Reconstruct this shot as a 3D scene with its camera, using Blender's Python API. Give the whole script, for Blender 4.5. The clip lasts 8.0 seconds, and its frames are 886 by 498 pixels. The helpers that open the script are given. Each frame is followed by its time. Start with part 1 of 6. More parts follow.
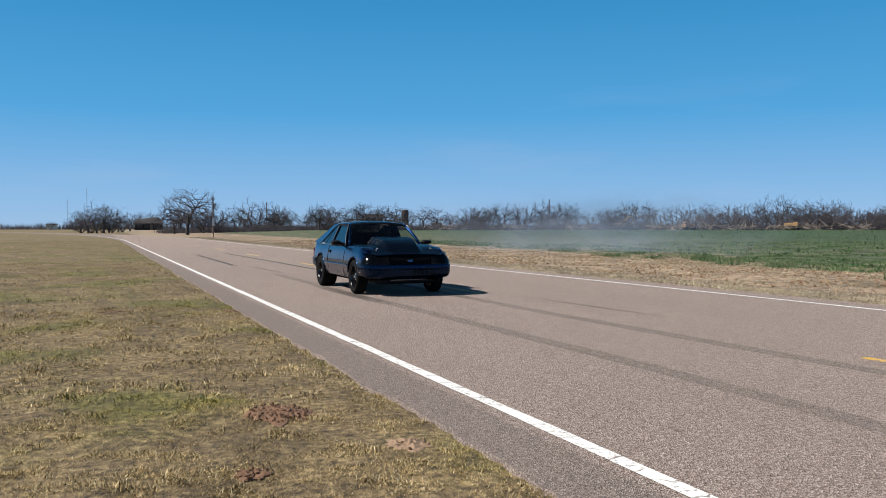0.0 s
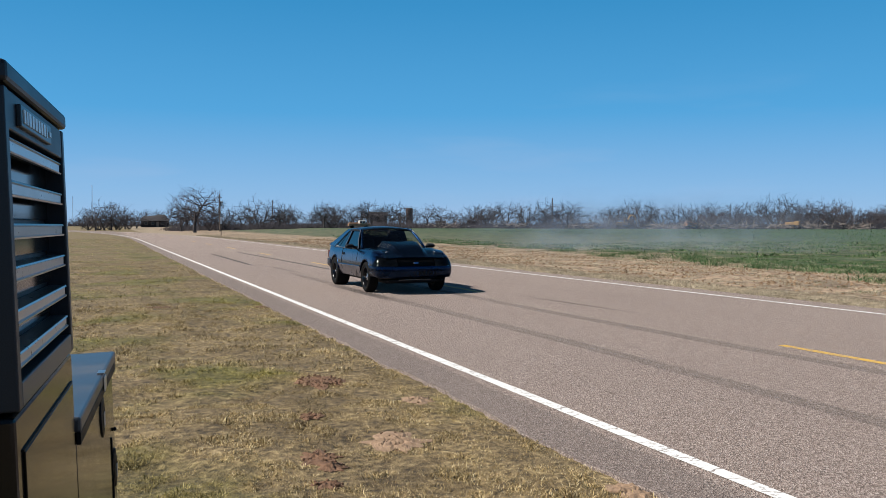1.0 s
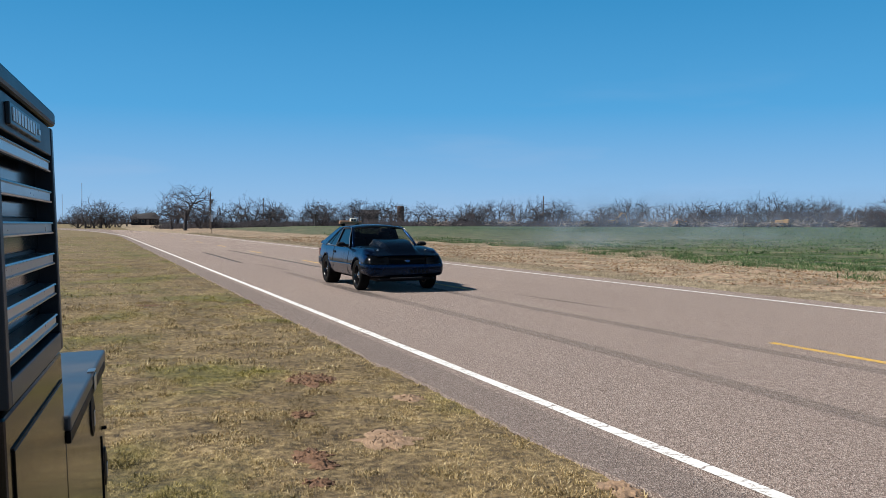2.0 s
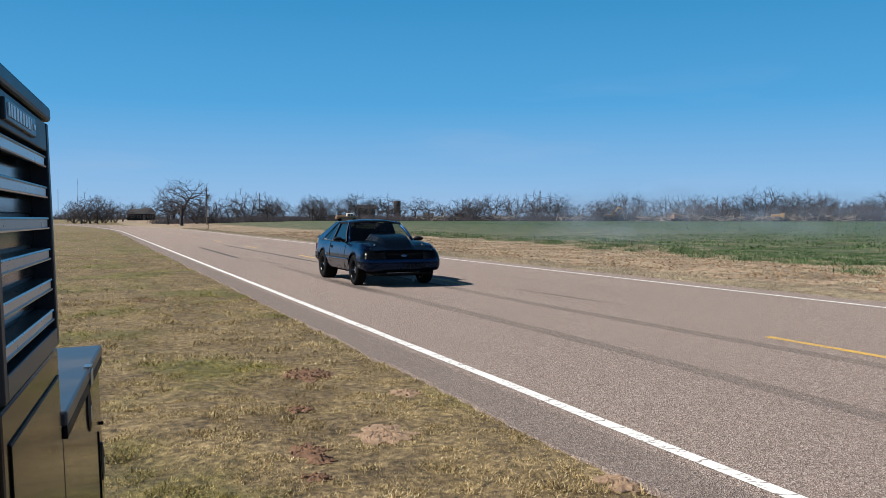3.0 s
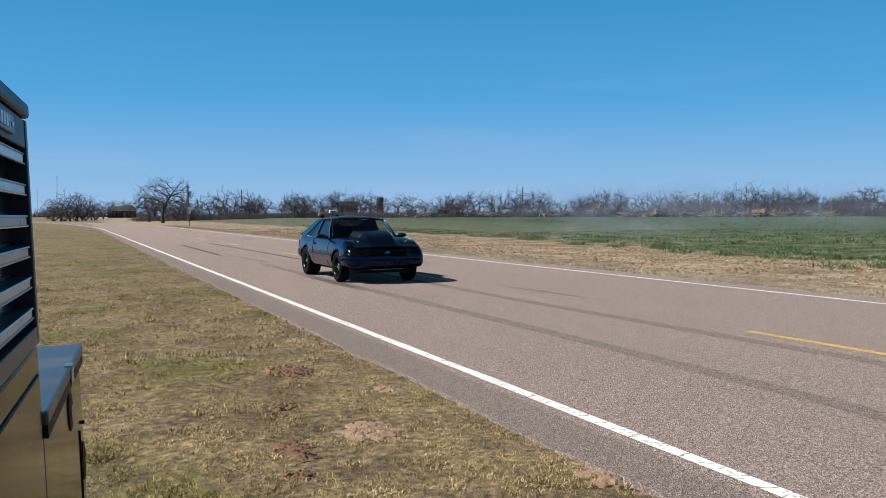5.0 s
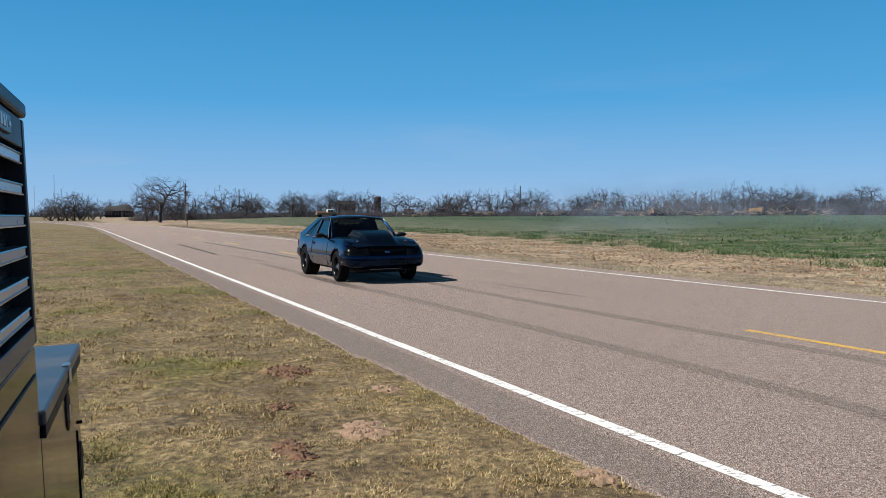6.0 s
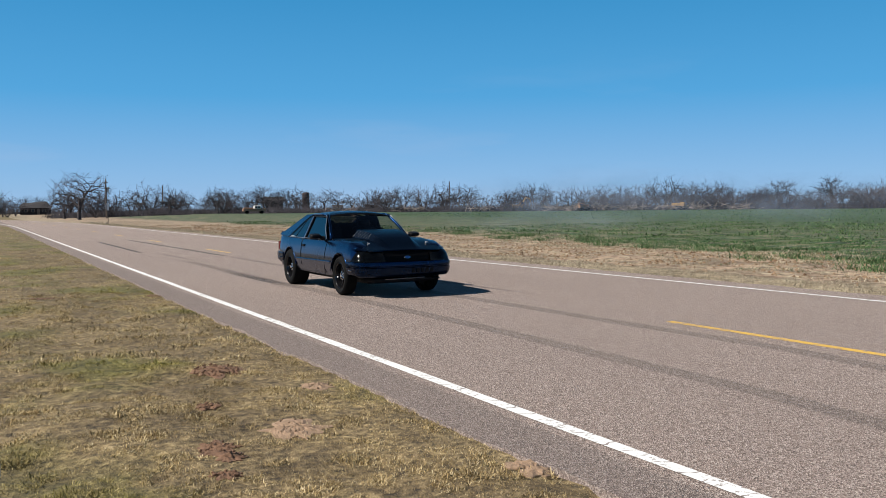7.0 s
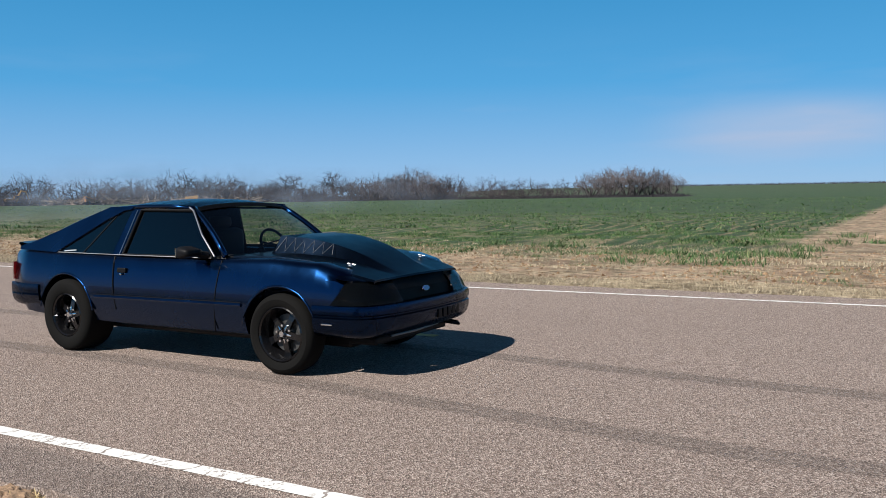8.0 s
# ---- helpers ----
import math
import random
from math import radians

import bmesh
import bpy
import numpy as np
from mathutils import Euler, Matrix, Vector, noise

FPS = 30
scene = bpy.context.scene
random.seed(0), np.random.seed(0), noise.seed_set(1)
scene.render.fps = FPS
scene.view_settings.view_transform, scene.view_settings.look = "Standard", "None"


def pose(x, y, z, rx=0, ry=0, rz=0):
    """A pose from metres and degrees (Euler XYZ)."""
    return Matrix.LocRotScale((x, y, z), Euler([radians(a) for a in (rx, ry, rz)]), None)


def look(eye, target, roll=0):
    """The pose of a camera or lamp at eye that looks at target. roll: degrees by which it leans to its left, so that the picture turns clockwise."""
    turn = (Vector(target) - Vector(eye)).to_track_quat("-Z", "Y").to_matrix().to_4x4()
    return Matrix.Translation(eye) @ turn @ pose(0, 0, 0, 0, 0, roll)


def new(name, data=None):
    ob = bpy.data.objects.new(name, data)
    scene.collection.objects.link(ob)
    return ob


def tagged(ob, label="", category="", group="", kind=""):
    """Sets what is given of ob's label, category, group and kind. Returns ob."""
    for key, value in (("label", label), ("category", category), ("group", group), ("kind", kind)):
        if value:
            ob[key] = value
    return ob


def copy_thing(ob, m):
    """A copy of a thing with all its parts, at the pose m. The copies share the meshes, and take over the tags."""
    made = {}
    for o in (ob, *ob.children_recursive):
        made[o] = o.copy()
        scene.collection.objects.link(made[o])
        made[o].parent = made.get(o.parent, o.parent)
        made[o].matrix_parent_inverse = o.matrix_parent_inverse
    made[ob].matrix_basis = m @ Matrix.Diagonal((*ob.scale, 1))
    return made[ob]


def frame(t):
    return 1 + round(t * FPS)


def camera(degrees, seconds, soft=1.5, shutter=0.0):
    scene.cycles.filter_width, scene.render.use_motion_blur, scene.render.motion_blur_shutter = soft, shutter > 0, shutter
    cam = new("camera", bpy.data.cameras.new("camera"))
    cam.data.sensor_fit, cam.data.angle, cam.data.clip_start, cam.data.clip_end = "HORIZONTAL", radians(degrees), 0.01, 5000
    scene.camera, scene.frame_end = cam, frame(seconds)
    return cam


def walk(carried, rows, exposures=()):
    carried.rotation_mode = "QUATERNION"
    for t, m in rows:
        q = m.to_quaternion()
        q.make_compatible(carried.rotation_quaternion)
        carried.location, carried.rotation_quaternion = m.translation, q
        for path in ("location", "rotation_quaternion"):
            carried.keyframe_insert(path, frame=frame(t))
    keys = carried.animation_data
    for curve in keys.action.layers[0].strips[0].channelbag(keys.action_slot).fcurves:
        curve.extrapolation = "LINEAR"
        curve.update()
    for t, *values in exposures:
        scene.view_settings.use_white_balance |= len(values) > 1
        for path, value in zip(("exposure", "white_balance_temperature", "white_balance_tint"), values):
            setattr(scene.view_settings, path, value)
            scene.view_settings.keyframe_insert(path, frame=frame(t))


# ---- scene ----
# ---- camera and its walk ----
EYE = (0.0, 0.0, 1.40)
TURNS = [  # seconds; yaw, pitch, roll in degrees (yaw 0 looks along the road); drift of the eye
    (0.0, -21.93, -1.36, -0.04, 0.705, 1.86, -0.172),
    (0.1, -21.60, -1.56, -0.04, 0.15, 0.42, -0.03),
    (0.2, -21.50, -1.64, -0.04, 0.0, 0.0, 0.0),
    (0.3, -21.52, -1.64, -0.04, 0.0, 0.0, 0.0),
    (0.5, -21.58, -1.61, -0.04, 0.0, 0.0, 0.0),
    (1.0, -21.66, -1.53, 0.10, 0.0, 0.0, 0.0),
    (1.5, -22.08, -1.51, 0.18, 0.0, 0.0, 0.0),
    (3.0, -22.47, -2.02, 0.02, 0.0, 0.0, 0.0),
    (3.5, -22.83, -2.11, -0.08, 0.0, 0.0, 0.0),
    (4.0, -23.25, -2.29, -0.05, 0.0, 0.0, 0.0),
    (4.5, -23.52, -2.25, -0.12, 0.0, 0.0, 0.0),
    (5.8, -23.70, -2.30, -0.22, 0.0, 0.0, 0.0),
    (6.0, -23.76, -2.32, -0.24, 0.0, 0.0, 0.0),
    (6.3, -23.97, -2.40, -0.27, 0.0, 0.0, 0.0),
    (6.5, -24.54, -2.48, -0.29, 0.0, 0.0, 0.0),
    (6.8, -26.60, -2.58, -0.40, 0.0, 0.0, 0.0),
    (7.0, -28.49, -2.64, -0.49, 0.0, 0.0, 0.0),
    (7.3, -30.96, -2.87, -0.60, 0.0, 0.0, 0.0),
    (7.5, -36.27, -3.00, -0.62, 0.005, 0.08, 0.0),
    (7.6, -40.19, -3.14, -0.66, 0.02, 0.10, 0.0),
    (7.7, -44.50, -3.22, -0.74, 0.05, 0.11, -0.005),
    (7.8, -49.60, -3.32, -0.83, 0.09, 0.09, -0.015),
    (7.9, -54.97, -3.42, -0.82, 0.13, 0.06, -0.020),
    (8.0, -60.22, -3.44, -0.80, 0.16, 0.01, -0.028),
]


def view(yaw, pitch, roll, dx, dy, dz):
    a, b = radians(yaw), radians(pitch)
    eye = Vector(EYE) + Vector((dx, dy, dz))
    return look(eye, eye + Vector((-math.sin(a) * math.cos(b), math.cos(a) * math.cos(b), math.sin(b))), roll)


cam = camera(54.9, 8.0, soft=0.5)
walk(cam, [(row[0], view(*row[1:])) for row in TURNS])

# ---- sky, sun, exposure ----
SUN_TO = Vector((-0.73, 0.22, 0.71)).normalized()
SUN_EL = math.asin(SUN_TO.z)
SUN_AZ = math.atan2(SUN_TO.x, SUN_TO.y)

world = bpy.data.worlds.new("open_sky")
scene.world = world
world.use_nodes = True
wt = world.node_tree
wt.nodes.clear()
w_out = wt.nodes.new("ShaderNodeOutputWorld")
w_bg = wt.nodes.new("ShaderNodeBackground")
w_sky = wt.nodes.new("ShaderNodeTexSky")
w_sky.sky_type = "NISHITA"
w_sky.sun_disc = False
w_sky.sun_elevation = SUN_EL
w_sky.sun_rotation = SUN_AZ
w_sky.altitude = 1500.0
w_sky.air_density = 1.0
w_sky.dust_density = 0.0
w_sky.ozone_density = 3.0
w_bg.inputs["Strength"].default_value = 0.075
# thin high cloud, low over the horizon
w_co = wt.nodes.new("ShaderNodeTexCoord")
w_map = wt.nodes.new("ShaderNodeMapping")
w_map.inputs["Scale"].default_value = (2.2, 2.2, 14.0)
w_noise = wt.nodes.new("ShaderNodeTexNoise")
w_noise.inputs["Scale"].default_value = 1.6
w_noise.inputs["Detail"].default_value = 7.0
w_ramp = wt.nodes.new("ShaderNodeValToRGB")
w_ramp.color_ramp.elements[0].position = 0.56
w_ramp.color_ramp.elements[1].position = 0.80
w_mix = wt.nodes.new("ShaderNodeMixRGB")
w_mix.inputs[2].default_value = (3.6, 4.6, 6.4, 1)
w_mul = wt.nodes.new("ShaderNodeMath")
w_mul.operation = "MULTIPLY"
w_mul.inputs[1].default_value = 0.22
w_hsv = wt.nodes.new("ShaderNodeHueSaturation")
w_hsv.inputs["Saturation"].default_value = 1.18
wt.links.new(w_co.outputs["Generated"], w_map.inputs["Vector"])
wt.links.new(w_map.outputs["Vector"], w_noise.inputs["Vector"])
wt.links.new(w_noise.outputs["Fac"], w_ramp.inputs["Fac"])
wt.links.new(w_ramp.outputs["Color"], w_mul.inputs[0])
w_low = wt.nodes.new("ShaderNodeMapRange")
w_low.interpolation_type = "SMOOTHSTEP"
w_low.inputs["From Min"].default_value = 0.20
w_low.inputs["From Max"].default_value = 0.07
wt.links.new(w_low.outputs["Result"], w_mul.inputs[1])
w_thin = wt.nodes.new("ShaderNodeMath")
w_thin.operation = "MULTIPLY"
w_thin.inputs[1].default_value = 0.28
wt.links.new(w_mul.outputs[0], w_thin.inputs[0])
w_off = wt.nodes.new("ShaderNodeVectorMath")
w_off.operation = "SUBTRACT"
w_off.inputs[1].default_value = (0.985, 0.125, 0.072)
w_str = wt.nodes.new("ShaderNodeVectorMath")
w_str.operation = "MULTIPLY"
w_str.inputs[1].default_value = (1.0, 5.5, 24.0)
w_len = wt.nodes.new("ShaderNodeVectorMath")
w_len.operation = "LENGTH"
w_veil = wt.nodes.new("ShaderNodeMapRange")
w_veil.interpolation_type = "SMOOTHSTEP"
w_veil.inputs["From Min"].default_value = 1.05
w_veil.inputs["From Max"].default_value = 0.2
w_rag = wt.nodes.new("ShaderNodeMath")
w_rag.operation = "MULTIPLY"
w_sum = wt.nodes.new("ShaderNodeMath")
w_sum.operation = "MULTIPLY_ADD"
w_sum.inputs[1].default_value = 1.25
wt.links.new(w_co.outputs["Generated"], w_off.inputs[0])
wt.links.new(w_off.outputs["Vector"], w_str.inputs[0])
wt.links.new(w_str.outputs["Vector"], w_len.inputs[0])
wt.links.new(w_len.outputs["Value"], w_veil.inputs["Value"])
wt.links.new(w_veil.outputs["Result"], w_rag.inputs[0])
wt.links.new(w_noise.outputs["Fac"], w_rag.inputs[1])
wt.links.new(w_rag.outputs[0], w_sum.inputs[0])
wt.links.new(w_thin.outputs[0], w_sum.inputs[2])
wt.links.new(w_sum.outputs[0], w_mix.inputs["Fac"])
wt.links.new(w_sky.outputs["Color"], w_hsv.inputs["Color"])
w_tint = wt.nodes.new("ShaderNodeMixRGB")
w_tint.blend_type = "MULTIPLY"
w_tint.inputs["Fac"].default_value = 1.0
w_tint.inputs[2].default_value = (0.62, 1.05, 1.30, 1)
wt.links.new(w_hsv.outputs["Color"], w_tint.inputs[1])
w_sep = wt.nodes.new("ShaderNodeSeparateXYZ")
w_grad = wt.nodes.new("ShaderNodeValToRGB")
SKY = ((0.0, (0.36, 0.55, 0.84)), (0.04, (0.280, 0.515, 0.84)), (0.13, (0.097, 0.408, 0.775)), (0.25, (0.046, 0.310, 0.635)), (0.55, (0.034, 0.076, 0.155)), (1.0, (0.022, 0.036, 0.066)))
while len(w_grad.color_ramp.elements) < len(SKY):
    w_grad.color_ramp.elements.new(0.5)
for w_el, (w_at, w_col) in zip(w_grad.color_ramp.elements, SKY):
    w_el.position, w_el.color = w_at, (*[c * 8.0 for c in w_col], 1)
w_blend = wt.nodes.new("ShaderNodeMixRGB")
w_blend.inputs["Fac"].default_value = 0.93
wt.links.new(w_co.outputs["Generated"], w_sep.inputs["Vector"])
wt.links.new(w_sep.outputs["Z"], w_grad.inputs["Fac"])
wt.links.new(w_sep.outputs["Z"], w_low.inputs["Value"])
wt.links.new(w_tint.outputs["Color"], w_blend.inputs[1])
wt.links.new(w_grad.outputs["Color"], w_blend.inputs[2])
wt.links.new(w_blend.outputs["Color"], w_mix.inputs[1])
wt.links.new(w_mix.outputs["Color"], w_bg.inputs["Color"])
wt.links.new(w_bg.outputs["Background"], w_out.inputs["Surface"])

sun_data = bpy.data.lights.new("sun", "SUN")
sun_data.energy = 5.0
sun_data.angle = radians(0.55)
sun_data.color = (1.0, 0.95, 0.88)
sun = new("sun", sun_data)
sun.matrix_world = look((0, 0, 60), Vector((0, 0, 60)) - SUN_TO)
scene.view_settings.exposure = 0.60


# ---- materials ----
class Mat:
    """A node material with a few short ways to add nodes."""

    def __init__(self, name, rough=0.6, metal=0.0, color=(0.5, 0.5, 0.5)):
        self.m = bpy.data.materials.new(name)
        self.m.use_nodes = True
        self.t = self.m.node_tree
        self.b = self.t.nodes["Principled BSDF"]
        self.b.inputs["Roughness"].default_value = rough
        self.b.inputs["Metallic"].default_value = metal
        self.b.inputs["Base Color"].default_value = (*color, 1)

    def node(self, kind, **sets):
        n = self.t.nodes.new(kind)
        for k, v in sets.items():
            n.inputs[k].default_value = v
        return n

    def link(self, a, b):
        self.t.links.new(a, b)

    def pos(self, scale=(1, 1, 1), local=False):
        m = self.node("ShaderNodeMapping")
        m.inputs["Scale"].default_value = scale
        if local:
            c = self.node("ShaderNodeTexCoord")
            self.link(c.outputs["Object"], m.inputs["Vector"])
        else:
            c = self.node("ShaderNodeNewGeometry")
            self.link(c.outputs["Position"], m.inputs["Vector"])
        return m.outputs["Vector"]

    def noise(self, scale, detail=4.0, vec=None, rough=0.55):
        n = self.node("ShaderNodeTexNoise", Scale=scale, Detail=detail, Roughness=rough)
        self.link(vec if vec is not None else self.pos(), n.inputs["Vector"])
        return n.outputs["Fac"]

    def ramp(self, fac, stops):
        r = self.node("ShaderNodeValToRGB")
        e = r.color_ramp.elements
        while len(e) < len(stops):
            e.new(0.5)
        for el, (p, c) in zip(e, stops):
            el.position = p
            el.color = (*c, 1) if len(c) == 3 else c
        self.link(fac, r.inputs["Fac"])
        return r.outputs["Color"]

    def mask(self, fac, lo, hi):
        r = self.node("ShaderNodeMapRange")
        r.interpolation_type = "SMOOTHSTEP"
        r.inputs["From Min"].default_value = lo
        r.inputs["From Max"].default_value = hi
        self.link(fac, r.inputs["Value"])
        return r.outputs["Result"]

    def math(self, op, a, b=None):
        n = self.node("ShaderNodeMath")
        n.operation = op
        for i, v in enumerate((a, b)):
            if v is None:
                continue
            if isinstance(v, (int, float)):
                n.inputs[i].default_value = v
            else:
                self.link(v, n.inputs[i])
        return n.outputs[0]

    def mix(self, fac, a, b, blend="MIX"):
        n = self.node("ShaderNodeMixRGB")
        n.blend_type = blend
        for i, v in ((0, fac), (1, a), (2, b)):
            if isinstance(v, (int, float)):
                n.inputs[i].default_value = v
            elif isinstance(v, tuple):
                n.inputs[i].default_value = (*v, 1)
            else:
                self.link(v, n.inputs[i])
        return n.outputs["Color"]

    def xyz(self):
        s = self.node("ShaderNodeSeparateXYZ")
        self.link(self.pos(), s.inputs["Vector"])
        return s.outputs["X"], s.outputs["Y"], s.outputs["Z"]

    def color(self, c):
        self.link(c, self.b.inputs["Base Color"])
        return self

    def rough(self, c):
        self.link(c, self.b.inputs["Roughness"])
        return self

    def bump(self, height, strength=0.3, dist=0.01):
        n = self.node("ShaderNodeBump", Strength=strength, Distance=dist)
        self.link(height, n.inputs["Height"])
        self.link(n.outputs["Normal"], self.b.inputs["Normal"])
        return self

    def rand(self, island=False):
        if island:
            return self.node("ShaderNodeNewGeometry").outputs["Random Per Island"]
        return self.node("ShaderNodeObjectInfo").outputs["Random"]


def plain(name, color, rough=0.6, metal=0.0, vary=0.15, scale=6.0, coat=0.0, bump=0.0, gloss=0.5):
    """A surface of one main colour with grain and wear at two scales."""
    m = Mat(name, rough, metal, color)
    v = m.pos(local=True)
    a = m.noise(scale, 5.0, v)
    b = m.noise(scale * 9.0, 3.0, v)
    f = m.math("ADD", m.math("MULTIPLY", a, 0.65), m.math("MULTIPLY", b, 0.35))
    lo = tuple(c * (1 - vary) for c in color)
    hi = tuple(min(1.0, c * (1 + vary)) for c in color)
    m.color(m.ramp(f, [(0.3, lo), (0.7, hi)]))
    r = m.ramp(a, [(0.3, (max(0.02, rough - 0.06),) * 3), (0.7, (min(1.0, rough + 0.06),) * 3)])
    m.rough(r)
    m.b.inputs["Specular IOR Level"].default_value = gloss
    m.b.inputs["Coat Weight"].default_value = coat
    m.b.inputs["Coat Roughness"].default_value = 0.04
    if bump:
        m.bump(b, bump, 0.004)
    return m.m


def make_ground():
    """Dry verge, red soil and green crop, by place."""
    m = Mat("ground_soil_and_grass", 0.95)
    x, y, z = m.xyz()
    big = m.noise(0.35, 5.0)
    mid = m.noise(1.7, 5.0)
    fine = m.noise(16.0, 6.0)
    grain = m.noise(70.0, 3.0)
    # dark end lowered: shade in the gaps under the blades, put into the colour
    dry = m.ramp(fine, [(0.30, (0.040, 0.028, 0.013)), (0.52, (0.195, 0.143, 0.072)), (0.72, (0.400, 0.312, 0.170))])
    green = m.ramp(fine, [(0.30, (0.042, 0.045, 0.009)), (0.72, (0.215, 0.205, 0.050))])
    verge = m.mix(m.math("MULTIPLY", m.mask(big, 0.48, 0.62), 0.8), dry, green)
    soil = m.ramp(m.noise(4.0, 6.0), [(0.34, (0.165, 0.108, 0.070)), (0.5, (0.335, 0.232, 0.155)), (0.66, (0.47, 0.36, 0.255))])
    verge = m.mix(m.math("MULTIPLY", m.mask(mid, 0.60, 0.72), 0.35), verge, soil)
    # far side of the road: pale grass, then bare soil, then crop
    wob = m.math("MULTIPLY", m.math("SUBTRACT", m.noise(0.22, 4.0), 0.5), 9.0)
    fx = m.math("ADD", x, wob)
    pale = m.ramp(fine, [(0.3, (0.16, 0.120, 0.070)), (0.7, (0.38, 0.310, 0.20))])
    litter = m.noise(5.5, 6.0, m.pos((1.0, 0.6, 1.0)), rough=0.7)
    straw = m.ramp(litter, [(0.36, (0.085, 0.062, 0.042)), (0.50, (0.29, 0.225, 0.145)), (0.62, (0.50, 0.42, 0.30))])
    strip = m.mix(m.mask(m.math("ADD", mid, m.math("MULTIPLY", litter, 0.35)), 0.60, 0.74), straw, soil)
    strip = m.mix(m.math("SUBTRACT", 1.0, m.mask(x, 12.8, 14.2)), strip, straw)
    crop = m.ramp(m.noise(3.0, 6.0), [(0.3, (0.017, 0.048, 0.015)), (0.7, (0.046, 0.086, 0.030))])
    wave = m.math("SINE", m.math("ADD", m.math("MULTIPLY", y, 8.378), m.math("MULTIPLY", mid, 2.0)))
    crop = m.mix(m.math("MULTIPLY", m.mask(wave, 0.35, 0.95), m.math("SUBTRACT", 0.5, m.math("MULTIPLY", m.mask(x, 30.0, 80.0), 0.5))), crop, soil)
    crop = m.mix(m.math("MULTIPLY", m.mask(big, 0.50, 0.64), m.math("SUBTRACT", 0.5, m.math("MULTIPLY", m.mask(x, 26.0, 60.0), 0.42))), crop, pale)
    edge = m.math("SUBTRACT", fx, m.math("MULTIPLY", m.math("MINIMUM", y, 45.0), 0.17))
    inside = m.math("MULTIPLY", m.mask(edge, 15.6, 20.5), m.mask(m.math("ADD", y, m.math("MULTIPLY", wob, 0.15)), 2.8, 4.0))
    field = m.mix(inside, strip, crop)
    # rough pasture far out
    far = m.mask(x, 300.0, 700.0)
    field = m.mix(m.math("MULTIPLY", far, 0.35), field, (0.055, 0.075, 0.035))
    verge = m.mix(0.75, verge, m.ramp(m.noise(1.1, 5.0), [(0.32, (0.50, 0.46, 0.42)), (0.62, (1.12, 1.1, 1.05))]), "MULTIPLY")
    # the finer mottle paints in shade among the tufts
    verge = m.mix(0.8, verge, m.ramp(m.noise(3.6, 5.0), [(0.34, (0.70, 0.66, 0.60)), (0.62, (1.18, 1.16, 1.11))]), "MULTIPLY")
    strip_tone = m.ramp(m.noise(0.9, 6.0, m.pos((1.0, 0.45, 1.0))), [(0.36, (0.42, 0.40, 0.36)), (0.60, (1.2, 1.18, 1.14))])
    field = m.mix(0.7, field, strip_tone, "MULTIPLY")
    col = m.mix(m.mask(x, 7.0, 8.0), verge, field)
    m.color(m.mix(0.25, col, m.ramp(grain, [(0.3, (0.45,) * 3), (0.7, (1.0,) * 3)]), "MULTIPLY"))
    m.bump(m.math("ADD", fine, m.math("MULTIPLY", grain, 0.5)), 0.8, 0.05)
    return m.m


def make_road():
    """Pinkish-grey chip seal with a darker, tighter edge outside the white line."""
    m = Mat("chip_seal_road", 0.88)
    x, y, z = m.xyz()
    chips = m.node("ShaderNodeTexVoronoi", Scale=130.0)
    m.link(m.pos(), chips.inputs["Vector"])
    c1 = m.ramp(chips.outputs["Color"], [(0.12, (0.118, 0.092, 0.079)), (0.52, (0.302, 0.230, 0.197)), (0.92, (0.60, 0.51, 0.45))])
    speck = m.noise(28.0, 6.0, rough=0.75)
    c2 = m.mix(0.7, c1, m.ramp(speck, [(0.30, (0.42,) * 3), (0.60, (1.08,) * 3)]), "MULTIPLY")
    blot = m.noise(0.5, 4.0, m.pos((1.0, 0.18, 1.0)))
    c3 = m.mix(0.35, c2, m.ramp(blot, [(0.3, (0.72, 0.72, 0.74)), (0.7, (1.0,) * 3)]), "MULTIPLY")
    edge = m.math("SUBTRACT", 1.0, m.mask(m.math("ADD", x, m.math("MULTIPLY", speck, 0.06)), 3.10, 3.16))
    c4 = m.mix(m.math("MULTIPLY", edge, 0.55), c3, m.mix(0.6, c3, (0.085, 0.075, 0.072)))
    m.color(c4)
    m.b.inputs["Specular IOR Level"].default_value = 0.12
    m.bump(m.math("ADD", speck, chips.outputs["Distance"]), 0.7, 0.012)
    return m.m


def make_marking(name, color, gap=0.5):
    """Worn road paint, broken by cracks and bare chips."""
    m = Mat(name, 0.7)
    n = m.noise(24.0, 6.0, rough=0.7)
    w = m.noise(2.2, 4.0)
    worn = m.math("MULTIPLY", m.mask(n, gap, gap + 0.08), m.mask(w, 0.38, 0.60))
    x, y, z = m.xyz()
    across = m.math("ADD", m.math("MULTIPLY", y, 4.6), m.math("ADD", m.math("MULTIPLY", m.noise(3.0, 3.0), 2.2), m.math("MULTIPLY", x, 1.2)))
    crack = m.math("MULTIPLY", m.mask(m.math("SINE", m.math("MULTIPLY", across, 6.283)), 0.955, 0.985), m.mask(m.noise(7.0, 3.0), 0.40, 0.52))
    worn = m.math("MAXIMUM", worn, crack)
    base = m.mix(worn, m.ramp(m.noise(40.0, 3.0), [(0.3, tuple(c * 0.80 for c in color)), (0.7, color)]), (0.24, 0.20, 0.18))
    m.color(base)
    m.bump(n, 0.5, 0.006)
    return m.m


